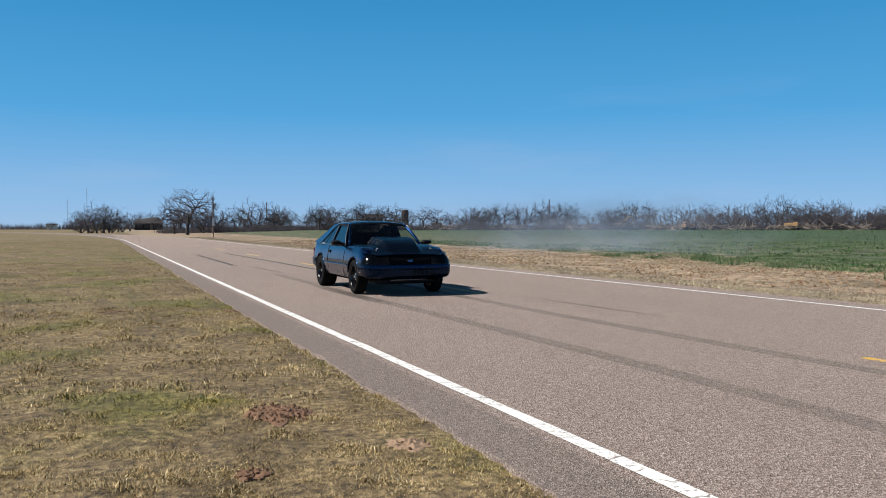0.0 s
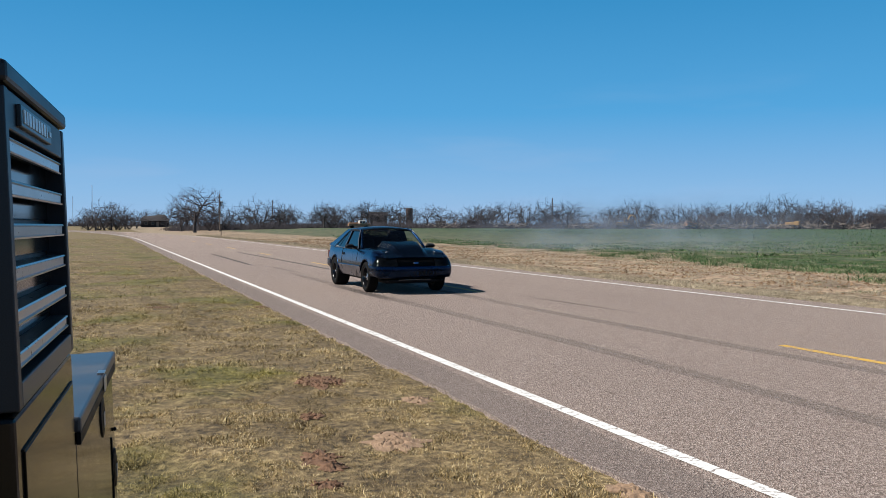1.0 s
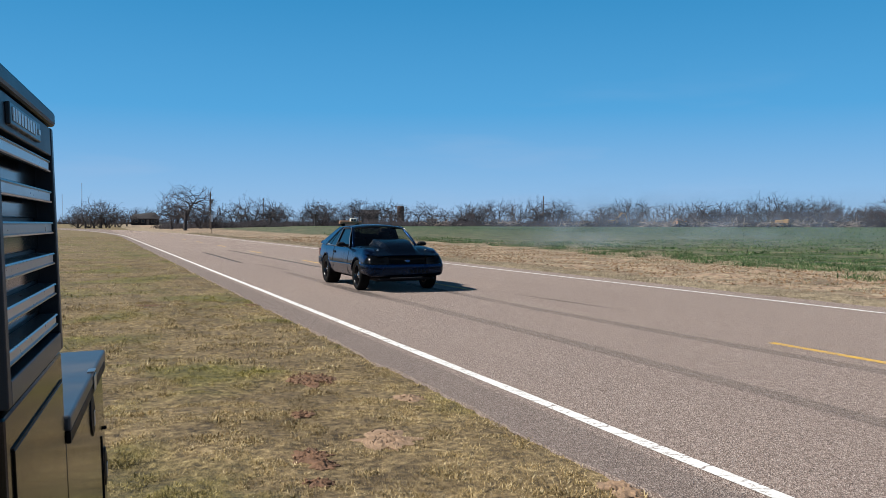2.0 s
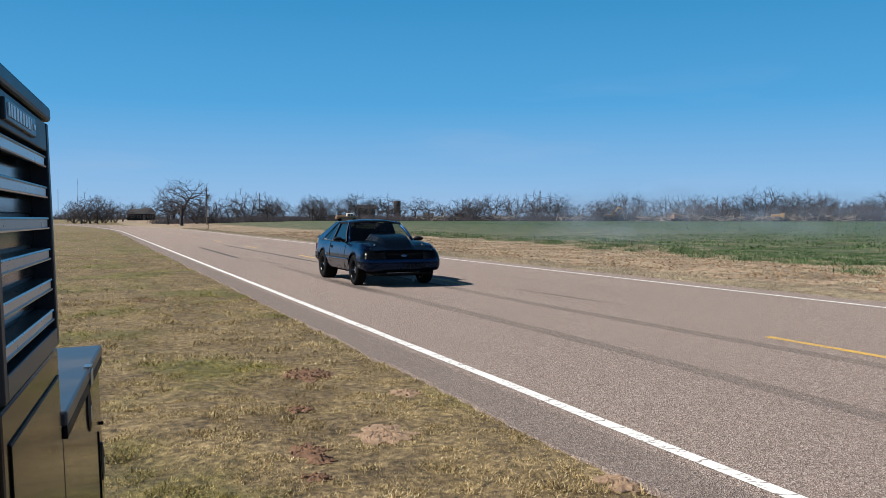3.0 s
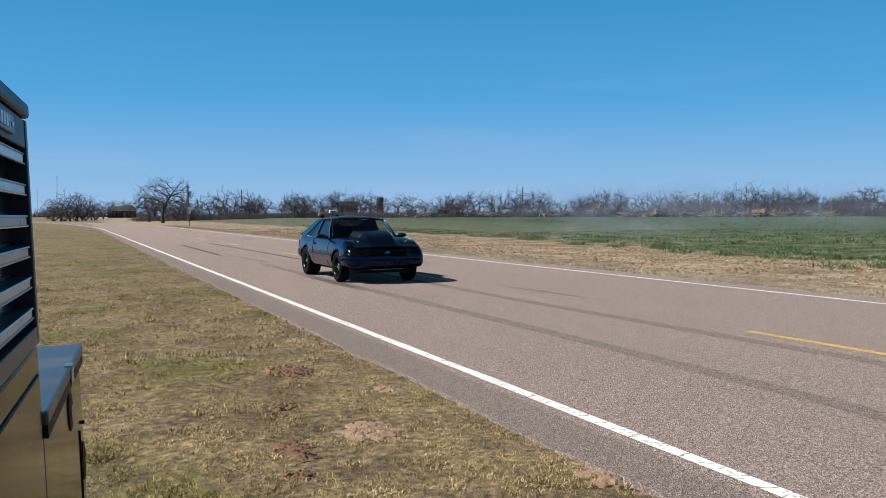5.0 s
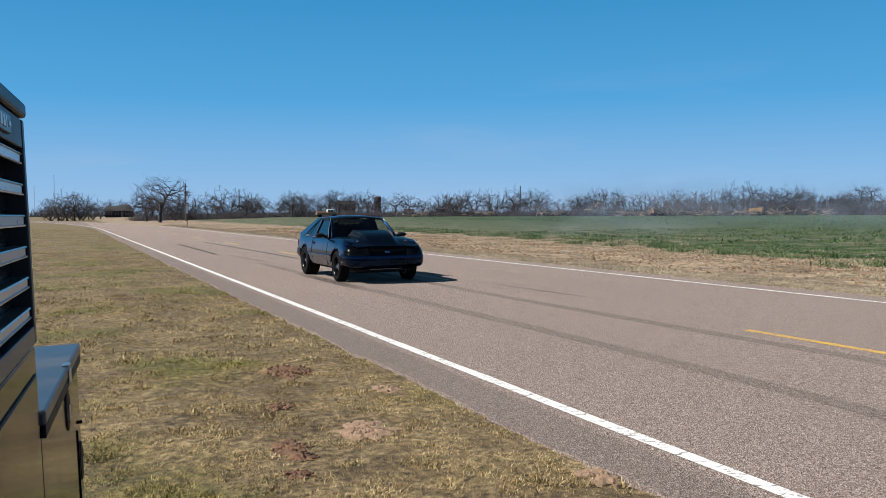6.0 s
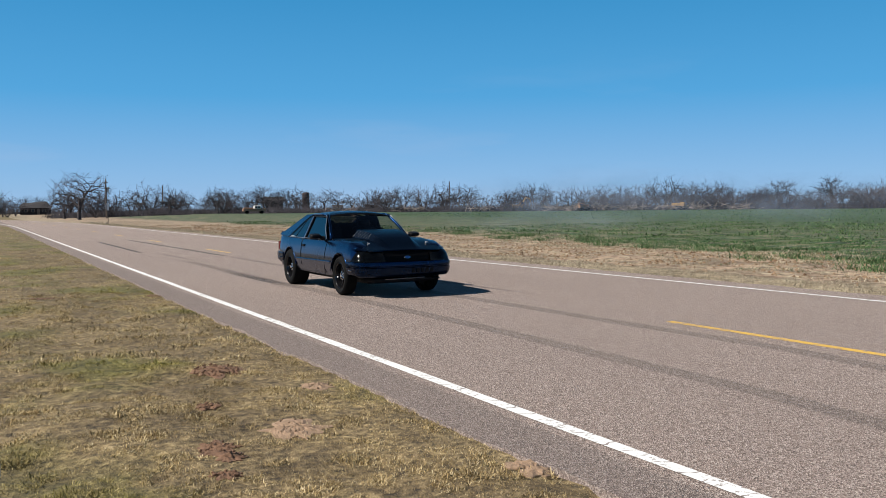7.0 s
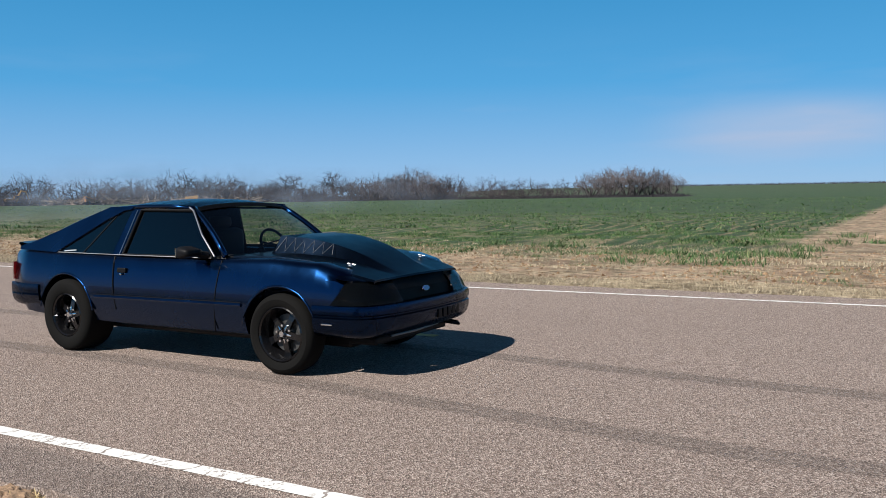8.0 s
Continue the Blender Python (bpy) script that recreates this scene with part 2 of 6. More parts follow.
def make_rubber_mark():
    m = Mat("tyre_rubber_on_road", 0.85, 0.0, (0.05, 0.045, 0.043))
    n = m.noise(30.0, 6.0, rough=0.75)
    s = m.noise(0.8, 3.0, m.pos((1, 0.25, 1)))
    m.color(m.ramp(n, [(0.3, (0.045, 0.040, 0.038)), (0.7, (0.12, 0.105, 0.098))]))
    tc = m.node("ShaderNodeAttribute")
    tc.attribute_name = "soft"
    a = m.math("MULTIPLY", tc.outputs["Fac"], m.math("ADD", m.math("MULTIPLY", m.mask(n, 0.34, 0.60), 0.55), m.math("MULTIPLY", s, 0.45)))
    m.link(a, m.b.inputs["Alpha"])
    return m.m


def make_blades(name, stops, rough=0.8, patch=None):
    """Blades of many tints, with greener patches where asked."""
    m = Mat(name, rough)
    c = m.ramp(m.rand(island=True), stops)
    if patch:
        c = m.mix(m.math("MULTIPLY", m.mask(m.noise(0.35, 5.0), 0.48, 0.62), 0.75), c, m.ramp(m.rand(island=True), patch))
    c = m.mix(0.7, c, m.ramp(m.noise(1.1, 5.0), [(0.32, (0.55, 0.52, 0.48)), (0.62, (1.15, 1.13, 1.08))]), "MULTIPLY")
    # tuft shade multiplied into the blade colour by noise
    c = m.mix(0.8, c, m.ramp(m.noise(3.6, 5.0), [(0.34, (0.76, 0.73, 0.68)), (0.62, (1.18, 1.16, 1.11))]), "MULTIPLY")
    m.color(c)
    m.b.inputs["Specular IOR Level"].default_value = 0.15
    return m.m


def make_paint(name, color, rough=0.22, metal=0.35, coat=1.0, dust=0.12, gloss=0.5):
    m = Mat(name, rough, metal, color)
    m.b.inputs["Specular IOR Level"].default_value = gloss
    v = m.pos(local=True)
    flake = m.noise(420.0, 2.0, v)
    film = m.noise(3.0, 5.0, v)
    base = m.ramp(flake, [(0.3, tuple(c * 0.75 for c in color)), (0.7, tuple(min(1, c * 1.35) for c in color))])
    m.color(m.mix(m.math("MULTIPLY", m.mask(film, 0.45, 0.75), dust), base, (0.16, 0.14, 0.12)))
    m.rough(m.ramp(film, [(0.3, (rough,) * 3), (0.75, (rough + 0.12,) * 3)]))
    m.b.inputs["Coat Weight"].default_value = coat
    m.b.inputs["Coat Roughness"].default_value = 0.02
    return m.m


def make_glass(name, tint, ior):
    """Thin tinted glazing: clear part lets the view through, gloss on top."""
    m = Mat(name, 0.03, 0.0, tint)
    t = m.t
    tr = t.nodes.new("ShaderNodeBsdfTransparent")
    tr.inputs["Color"].default_value = (*tint, 1)
    gl = t.nodes.new("ShaderNodeBsdfGlossy")
    gl.inputs["Roughness"].default_value = 0.02
    fr = t.nodes.new("ShaderNodeFresnel")
    fr.inputs["IOR"].default_value = ior
    mx = t.nodes.new("ShaderNodeMixShader")
    t.links.new(fr.outputs["Fac"], mx.inputs["Fac"])
    t.links.new(tr.outputs["BSDF"], mx.inputs[1])
    t.links.new(gl.outputs["BSDF"], mx.inputs[2])
    t.links.new(mx.outputs["Shader"], t.nodes["Material Output"].inputs["Surface"])
    return m.m


def make_bark(name, lo, hi):
    m = Mat(name, 0.9)
    c = m.ramp(m.noise(1.3, 4.0), [(0.3, lo), (0.7, hi)])
    c = m.mix(0.5, c, m.ramp(m.rand(), [(0.0, (0.75, 0.72, 0.72)), (1.0, (1.1, 1.05, 1.0))]), "MULTIPLY")
    m.color(c)
    return m.m


def make_smoke():
    """Thin tyre smoke: faint, soft-edged and patchy."""
    m = Mat("tyre_smoke", 1.0, 0.0, (0.31, 0.38, 0.49))
    at = m.node("ShaderNodeAttribute")
    at.attribute_name = "soft"
    n = m.noise(0.35, 5.0, m.pos(local=True))
    a = m.math("MULTIPLY", at.outputs["Fac"], m.mask(n, 0.20, 0.75))
    m.link(m.math("MULTIPLY", a, 0.37), m.b.inputs["Alpha"])
    m.b.inputs["Specular IOR Level"].default_value = 0.0
    return m.m


M_GROUND = make_ground()
M_ROAD = make_road()
M_WHITE_LINE = make_marking("white_road_paint", (0.80, 0.79, 0.76), 0.52)
M_YELLOW = make_marking("yellow_road_paint", (0.66, 0.40, 0.065), 0.50)
M_SKID = make_rubber_mark()
M_DRY = make_blades("dry_grass_blades", [(0.0, (0.085, 0.060, 0.026)), (0.32, (0.330, 0.244, 0.118)), (0.72, (0.525, 0.412, 0.228)), (1.0, (0.66, 0.58, 0.40))], 0.8,
                    [(0.0, (0.095, 0.108, 0.016)), (0.6, (0.245, 0.238, 0.042)), (1.0, (0.45, 0.39, 0.13))])
M_PALE = make_blades("pale_dead_grass_blades", [(0.0, (0.17, 0.142, 0.105)), (0.5, (0.36, 0.315, 0.235)), (1.0, (0.52, 0.47, 0.37))])
M_CROP = make_blades("green_crop_blades", [(0.0, (0.024, 0.066, 0.024)), (0.6, (0.072, 0.142, 0.055)), (0.9, (0.140, 0.195, 0.092)), (1.0, (0.21, 0.23, 0.12))], 0.6)
M_SOIL = plain("red_clay_soil", (0.142, 0.076, 0.043), 0.95, 0, 0.45, 9.0, bump=0.8)
M_CLOD = make_blades("tan_clay_clods", [(0.0, (0.12, 0.074, 0.046)), (0.6, (0.23, 0.152, 0.098)), (1.0, (0.31, 0.225, 0.150))], 0.95)
M_SOIL_PALE = plain("pale_clay_soil", (0.25, 0.165, 0.105), 0.95, 0, 0.3, 9.0, bump=0.8)
M_BARK = make_bark("grey_brown_bark", (0.036, 0.031, 0.033), (0.080, 0.070, 0.073))
M_TWIG = make_bark("fine_bare_twigs", (0.036, 0.032, 0.037), (0.076, 0.067, 0.076))
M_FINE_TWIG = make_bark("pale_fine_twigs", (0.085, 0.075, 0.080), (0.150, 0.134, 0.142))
M_BRUSH = make_bark("tangled_bare_brush", (0.030, 0.027, 0.033), (0.066, 0.058, 0.070))
M_SCRUB = make_bark("brown_shrub_twigs", (0.040, 0.034, 0.038), (0.084, 0.070, 0.078))
M_POLE = plain("weathered_pole_wood", (0.13, 0.10, 0.08), 0.9)
M_NAVY = make_paint("dark_navy_metallic_paint", (0.0042, 0.0230, 0.0740), 0.19, 1.0, 0.45, 0.0)
M_HOOD = make_paint("satin_blue_black_hood_paint", (0.0065, 0.0170, 0.0380), 0.30, 0.90, 0.40, 0.0, 0.4)
M_DISC = plain("dark_brake_iron", (0.09, 0.09, 0.09), 0.5, 0.8, 0.2)
M_TRIM = plain("dull_bright_trim", (0.30, 0.32, 0.35), 0.3, 1.0, 0.1)
M_LACE = plain("dull_grey_cord", (0.14, 0.15, 0.16), 0.6)
M_BLACK = plain("black_plastic_trim", (0.006, 0.006, 0.007), 0.5, gloss=0.12)
M_SMOKED = plain("smoked_lamp_lens", (0.004, 0.005, 0.006), 0.09, 0, 0.1, gloss=0.35)
M_RED_LENS = plain("red_lamp_lens", (0.28, 0.010, 0.012), 0.15, 0, 0.1, coat=1.0)
M_CHROME = plain("bright_polished_metal", (0.72, 0.73, 0.75), 0.14, 1.0, 0.05)
M_STEEL = plain("dull_steel", (0.42, 0.42, 0.43), 0.4, 1.0, 0.12)
M_TYRE = plain("tyre_rubber", (0.0045, 0.0044, 0.0043), 0.88, 0, 0.3, 20.0, bump=0.3, gloss=0.12)
M_RIM = plain("black_wheel_enamel", (0.006, 0.006, 0.007), 0.16, 0.0, 0.2, gloss=0.5)
M_CABIN = plain("dark_cabin_trim", (0.018, 0.018, 0.020), 0.8)
M_GLASS = make_glass("tinted_window_glass", (0.10, 0.125, 0.14), 1.85)
M_CLEAR = make_glass("windscreen_glass", (0.55, 0.60, 0.60), 1.52)
M_BADGE = plain("blue_badge_enamel", (0.03, 0.06, 0.24), 0.2, coat=1.0)
M_ENAMEL = make_paint("glossy_black_tool_chest_enamel", (0.006, 0.006, 0.006), 0.07, 0.0, 0.0, 0.02, 0.29)
M_SATIN = make_paint("satin_blue_black_chest_enamel", (0.006, 0.009, 0.015), 0.36, 0.0, 0.0, 0.03, 0.36)
M_PULL = plain("brushed_aluminium_pull", (0.46, 0.47, 0.48), 0.32, 1.0, 0.10, 40.0)
M_PLATE = plain("black_name_plate", (0.015, 0.017, 0.022), 0.3)
M_LETTER = plain("pale_plate_lettering", (0.62, 0.66, 0.68), 0.35, 0.4, 0.05)
# the lid's bluish base colour holds the sky that it reflects
M_LID = make_paint("sky_tinted_enamel", (0.032, 0.040, 0.052), 0.38, 0.1, 0.2, 0.35)
# brick taken nearly to black: the porch's shadow is put into the wall colour
M_WALL = plain("porch_shaded_brick", (0.014, 0.011, 0.011), 0.9)
M_ROOF = plain("dark_shingle_roof", (0.032, 0.029, 0.031), 0.9)
M_PANE = plain("dark_window_pane", (0.02, 0.025, 0.03), 0.1)
M_DIGGER = plain("worn_yellow_machine_paint", (0.30, 0.18, 0.07), 0.65, 0, 0.35)
M_ORANGE = plain("faded_orange_truck_paint", (0.30, 0.16, 0.09), 0.6)
M_CREAM = plain("faded_white_truck_paint", (0.70, 0.67, 0.60), 0.5)
M_SILO = plain("dull_red_brick", (0.075, 0.048, 0.042), 0.9)
M_SMOKE = make_smoke()


# ---- mesh helpers ----
def mesh_of(name, verts, faces, mat, smooth=False):
    me = bpy.data.meshes.new(name)
    me.from_pydata([tuple(v) for v in verts], [], [tuple(f) for f in faces])
    me.materials.append(mat)
    if smooth:
        me.polygons.foreach_set("use_smooth", [True] * len(me.polygons))
    me.update()
    return me


def put(name, me, parent=None, label="", m=None):
    ob = new(name, me)
    if parent is not None:
        ob.parent = parent
    if m is not None:
        ob.matrix_basis = m
    if label:
        ob["label"] = label
    return ob


def part(name, bm, mat, parent, label="", smooth=False, m=None):
    """Links a bmesh as one mesh object under a thing or a part."""
    bmesh.ops.recalc_face_normals(bm, faces=bm.faces)
    me = bpy.data.meshes.new(name)
    bm.to_mesh(me)
    bm.free()
    me.materials.append(mat)
    if smooth:
        me.polygons.foreach_set("use_smooth", [True] * len(me.polygons))
    return put(name, me, parent, label, m)


def thing(name, label, category, m=None, group="", kind=""):
    ob = new(name)
    ob.empty_display_size = 0.2
    if m is not None:
        ob.matrix_basis = m
    return tagged(ob, label, category, group, kind)


def box(bm, x0, x1, y0, y1, z0, z1, bevel=0.0):
    r = bmesh.ops.create_cube(bm, size=1.0)
    vs = r["verts"]
    for v in vs:
        v.co = Vector(((x0 + x1) / 2 + v.co.x * (x1 - x0), (y0 + y1) / 2 + v.co.y * (y1 - y0), (z0 + z1) / 2 + v.co.z * (z1 - z0)))
    if bevel:
        es = list({e for v in vs for e in v.link_edges})
        bmesh.ops.bevel(bm, geom=es, offset=bevel, segments=2, affect="EDGES", profile=0.5)
    return bm


def boxed(x0, x1, y0, y1, z0, z1, bevel=0.0):
    return box(bmesh.new(), x0, x1, y0, y1, z0, z1, bevel)


def tube(bm, pts, radii, sides=8, caps=True):
    """A tube through the points; one radius or one for each point."""
    pts = [Vector(p) for p in pts]
    if isinstance(radii, (int, float)):
        radii = [radii] * len(pts)
    rings = []
    for i, p in enumerate(pts):
        d = (pts[min(i + 1, len(pts) - 1)] - pts[max(i - 1, 0)]).normalized()
        a = d.orthogonal().normalized() if abs(d.z) > 0.95 else d.cross(Vector((0, 0, 1))).normalized()
        b = d.cross(a)
        rings.append([bm.verts.new(p + radii[i] * (math.cos(k * 2 * math.pi / sides) * a + math.sin(k * 2 * math.pi / sides) * b)) for k in range(sides)])
    for r0, r1 in zip(rings, rings[1:]):
        for k in range(sides):
            bm.faces.new((r0[k], r0[(k + 1) % sides], r1[(k + 1) % sides], r1[k]))
    if caps:
        bm.faces.new(rings[0])
        bm.faces.new(rings[-1])
    return bm


def slab(bm, pts, thick):
    """A polygon given thickness along its normal."""
    pts = [Vector(p) for p in pts]
    n = Vector((0, 0, 0))
    for a, b in zip(pts, pts[1:] + pts[:1]):
        n += a.cross(b)
    n.normalize()
    lo = [bm.verts.new(p) for p in pts]
    hi = [bm.verts.new(p + n * thick) for p in pts]
    bm.faces.new(lo)
    bm.faces.new(hi)
    k = len(pts)
    for i in range(k):
        bm.faces.new((lo[i], lo[(i + 1) % k], hi[(i + 1) % k], hi[i]))
    return bm


def sheet(bm, rows, thick=0.0):
    """A grid of points as a skin, with an inner skin where it has thickness."""
    g = [[bm.verts.new(Vector(p)) for p in row] for row in rows]
    fs = []
    for a, b in zip(g, g[1:]):
        for i in range(len(a) - 1):
            fs.append(bm.faces.new((a[i], a[i + 1], b[i + 1], b[i])))
    if thick:
        bmesh.ops.solidify(bm, geom=fs, thickness=thick)
    return bm


def lathe(bm, prof, sides=40, axis="y"):
    """Turns a closed profile of (radius, along) about an axis."""
    rings = []
    for k in range(sides):
        a = 2 * math.pi * k / sides
        rings.append([bm.verts.new((r * math.cos(a), s, r * math.sin(a)) if axis == "y" else (r * math.cos(a), r * math.sin(a), s)) for r, s in prof])
    n = len(prof)
    for k in range(sides):
        a, b = rings[k], rings[(k + 1) % sides]
        for i in range(n):
            bm.faces.new((a[i], a[(i + 1) % n], b[(i + 1) % n], b[i]))
    return bm


# ---- ground, road and markings ----
def bend(y):
    """How far the road has swung aside, far along."""
    return -0.00065 * max(0.0, y - 90.0) ** 2 if y < 330 else -37.44 - 0.312 * (y - 330)


def smooth(v, lo, hi):
    v = min(1.0, max(0.0, (v - lo) / (hi - lo)))
    return v * v * (3 - 2 * v)


LINE_L, LINE_R, LINE_C = 3.25, 11.60, 7.42
EDGE_L, EDGE_R = 2.66, 12.35


def land(x, y):
    """Height of the land: flat by the road, rising gently across the field."""
    off = x - bend(y)
    if EDGE_L + 0.02 < off < EDGE_R - 0.02:
        return -0.05
    r = math.hypot(x, y)
    w = smooth(off, 16.0, 60.0)
    z = 0.9 * smooth(r, 40.0, 230.0) * w
    z += 13.5 * smooth(r, 260.0, 1500.0) * smooth(math.degrees(math.atan2(x, y)), 45.0, 70.0) * smooth(off, 60.0, 200.0)
    if off < EDGE_L:
        d = EDGE_L - off
        z += 0.06 * noise.noise((x * 0.9, y * 0.9, 0)) * smooth(d, 0.0, 1.2) + 0.022 * noise.noise((x * 3.2, y * 3.2, 4)) * smooth(d, 0.1, 0.6)
        z -= 0.015 * (1 - smooth(d, 0.0, 0.2))
    elif r < 120:
        d = off - EDGE_R
        z += 0.10 * noise.noise((x * 0.5, y * 0.5, 2)) * smooth(d, 0.0, 2.5) - 0.02 * (1 - smooth(d, 0.0, 0.3))
    return z


def build_ground():
    radii, r = [0.0], 0.5
    while r < 40:
        radii.append(r)
        r += 0.25 + r * 0.010
    while r < 4400:
        radii.append(r)
        r *= 1.06
    n = 360
    verts, faces = [], []
    for r in radii:
        for k in range(n):
            a = 2 * math.pi * k / n
            x, y = r * math.sin(a), r * math.cos(a)
            verts.append((x, y, land(x, y)))
    for i in range(len(radii) - 1):
        for k in range(n):
            faces.append((i * n + k, (i + 1) * n + k, (i + 1) * n + (k + 1) % n, i * n + (k + 1) % n))
    me = mesh_of("ground", verts, faces, M_GROUND, True)
    tagged(new("ground", me), "dry tan verge, red soil and flat green crop land to the horizon", "ground", kind="structure")


def strip(name, x0, x1, ys, z, mat, thick=0.0, rag=0.0):
    """A band along the road between two offsets."""
    verts, faces = [], []
    for y in ys:
        c = bend(y)
        a = x0 + rag * noise.noise((y * 1.9, 0.5, 0)) + rag * 0.6 * noise.noise((y * 7.0, 3.5, 0))
        b = x1 + rag * noise.noise((y * 1.7, 9.5, 0)) + rag * 0.6 * noise.noise((y * 6.0, 5.5, 0))
        verts += [(a + c, y, z), (b + c, y, z)]
        if thick:
            verts += [(a + c - 0.02, y, z - thick), (b + c + 0.02, y, z - thick)]
    k = 4 if thick else 2
    for i in range(len(ys) - 1):
        p, q = i * k, (i + 1) * k
        faces.append((p, p + 1, q + 1, q))
        if thick:
            faces += [(p + 2, p, q, q + 2), (p + 1, p + 3, q + 3, q + 1)]
    return mesh_of(name, verts, faces, mat)


def span(a, b, step):
    k = max(2, int((b - a) / step) + 1)
    return [a + (b - a) * i / (k - 1) for i in range(k)]


NEAR_ROAD = span(-120, -6, 2.0) + span(-5.8, 60, 0.15) + span(61, 330, 3.0) + span(335, 1200, 20.0)


def build_road():
    tagged(new("road", strip("road", EDGE_L, EDGE_R, NEAR_ROAD, 0.0, M_ROAD, 0.08, 0.06)),
           "pinkish-grey chip-seal two-lane country road with worn edges", "road", kind="structure")
    far = span(-60, 90, 0.5) + span(92, 330, 4.0) + span(340, 900, 30.0)
    for x in (LINE_L, LINE_R):
        tagged(new("edge_line", strip("edge_line", x - 0.055, x + 0.055, far, 0.004, M_WHITE_LINE, 0.0, 0.008)),
               "worn white painted edge line with cracks", "road marking", "edge lines", "structure")
    y = 4.25 - 3 * 12.25
    while y < 180:
        me = strip("centre_dash", LINE_C - 0.06, LINE_C + 0.06, span(y, y + 3.6, 0.3), 0.004, M_YELLOW, 0.0, 0.006)
        tagged(new("centre_dash", me), "faded yellow painted centre-line dash", "road marking", "centre dashes", "structure")
        y += 12.25


def build_skid(points, width, strength, label):
    """A soft-edged rubber streak through the points on the road."""
    verts, faces, soft = [], [], []
    pts = []
    for (x0, y0), (x1, y1) in zip(points, points[1:]):
        k = max(2, int(abs(y1 - y0) / 0.4))
        pts += [(x0 + (x1 - x0) * i / k, y0 + (y1 - y0) * i / k) for i in range(k)]
    pts.append(points[-1])
    for i, (x, y) in enumerate(pts):
        end = smooth(min(i, len(pts) - 1 - i), 0, 6)
        for o, s in ((-0.5, 0.0), (-0.32, 0.8), (0.0, 0.62), (0.32, 0.8), (0.5, 0.0)):
            verts.append((x + o * width, y, 0.0025))
            soft.append(s * strength * end)
    for i in range(len(pts) - 1):
        for k in range(4):
            faces.append((i * 5 + k, i * 5 + k + 1, i * 5 + k + 6, i * 5 + k + 5))
    me = mesh_of("skid_mark", verts, faces, M_SKID)
    me.attributes.new("soft", "FLOAT", "POINT").data.foreach_set("value", soft)
    tagged(new("skid_mark", me), label, "skid mark", "skid marks", "structure")


def build_skids():
    lab = "dark tyre rubber streak on the chip-seal road"
    build_skid([(4.78, -4.0), (4.80, 0.9), (5.15, 4.4), (5.22, 9.0), (5.12, 17.0), (5.12, 26.0)], 0.30, 0.50, lab)
    build_skid([(6.45, -4.0), (6.52, 1.2), (6.95, 5.8), (6.85, 8.0), (6.74, 13.0), (6.79, 18.0), (6.80, 27.0)], 0.30, 0.50, lab)
    build_skid([(5.06, 14.5), (5.02, 20.5)], 0.30, 1.2, "heavy black burnout streak on the road")
    build_skid([(6.80, 15.0), (6.80, 21.5)], 0.28, 1.2, "heavy black burnout streak on the road")
    build_skid([(4.86, 30.0), (4.90, 36.0), (4.95, 44.0)], 0.20, 1.7, "heavy black burnout streak on the road")
    build_skid([(6.78, 26.0), (6.72, 34.0), (6.55, 47.0)], 0.20, 1.7, "heavy black burnout streak on the road")
    build_skid([(8.05, 11.0), (7.75, 16.0)], 0.14, 0.8, "thin dark tyre streak by the centre line")
    build_skid([(5.5, 24.0), (5.2, 31.0)], 0.2, 0.5, lab)


build_ground()
build_road()
build_skids()


# ---- grass, soil and crop ----
def blades(name, spots, mat, label, category, height, width, lean, rng, rise=0.3):
    """Many single blades: spots is an array of x, y, size."""
    n = len(spots)
    z = np.array([land(float(a), float(b)) for a, b in spots[:, :2]])
    base = np.column_stack([spots[:, 0], spots[:, 1], z - 0.005])
    ang = rng.uniform(0, 2 * np.pi, n)
    h = height * spots[:, 2] ** rise * rng.uniform(0.45, 1.25, n)
    w = width * spots[:, 2] * rng.uniform(0.6, 1.4, n)
    side = np.column_stack([np.cos(ang), np.sin(ang), np.zeros(n)]) * w[:, None] / 2
    la = rng.uniform(0, 2 * np.pi, n)
    ll = lean * rng.uniform(0.1, 1.4, n)
    out = np.column_stack([np.cos(la) * ll, np.sin(la) * ll, np.ones(n)])
    out /= np.linalg.norm(out, axis=1)[:, None]
    mid = base + out * h[:, None] * 0.55
    drop = np.column_stack([np.cos(la) * ll * 0.6, np.sin(la) * ll * 0.6, 0.55 - 0.25 * ll])
    tip = mid + drop * h[:, None] * 0.6
    v = np.stack([base - side, base + side, mid + side * 0.75, tip, mid - side * 0.75], 1).reshape(-1, 3)
    k = np.arange(n)[:, None] * 5
    quad = k + np.array([0, 1, 2, 4])
    tri = k + np.array([4, 2, 3])
    me = bpy.data.meshes.new(name)
    me.vertices.add(len(v))
    me.vertices.foreach_set("co", v.astype(np.float32).ravel())
    loops = np.concatenate([quad, tri], 1).ravel()
    me.loops.add(len(loops))
    me.loops.foreach_set("vertex_index", loops.astype(np.int32))
    me.polygons.add(2 * n)
    starts = (np.arange(n)[:, None] * 7 + np.array([0, 4])).ravel()
    me.polygons.foreach_set("loop_start", starts.astype(np.int32))
    me.materials.append(mat)
    me.update(calc_edges=True)
    tagged(new(name, me), label, category, kind="stuff")


BARE = [(1.40, 6.13, 0.08), (1.20, 5.04, 0.12), (1.12, 4.49, 0.08), (2.52, 14.8, 0.12)]  # smaller bare spots
SOIL_SPOTS = [(1.80, 7.50, 0.21), (1.74, 5.26, 0.19), (1.22, 4.80, 0.07), (2.60, 3.80, 0.13), (2.32, 6.40, 0.12), (0.85, 15.2, 0.18)] + BARE


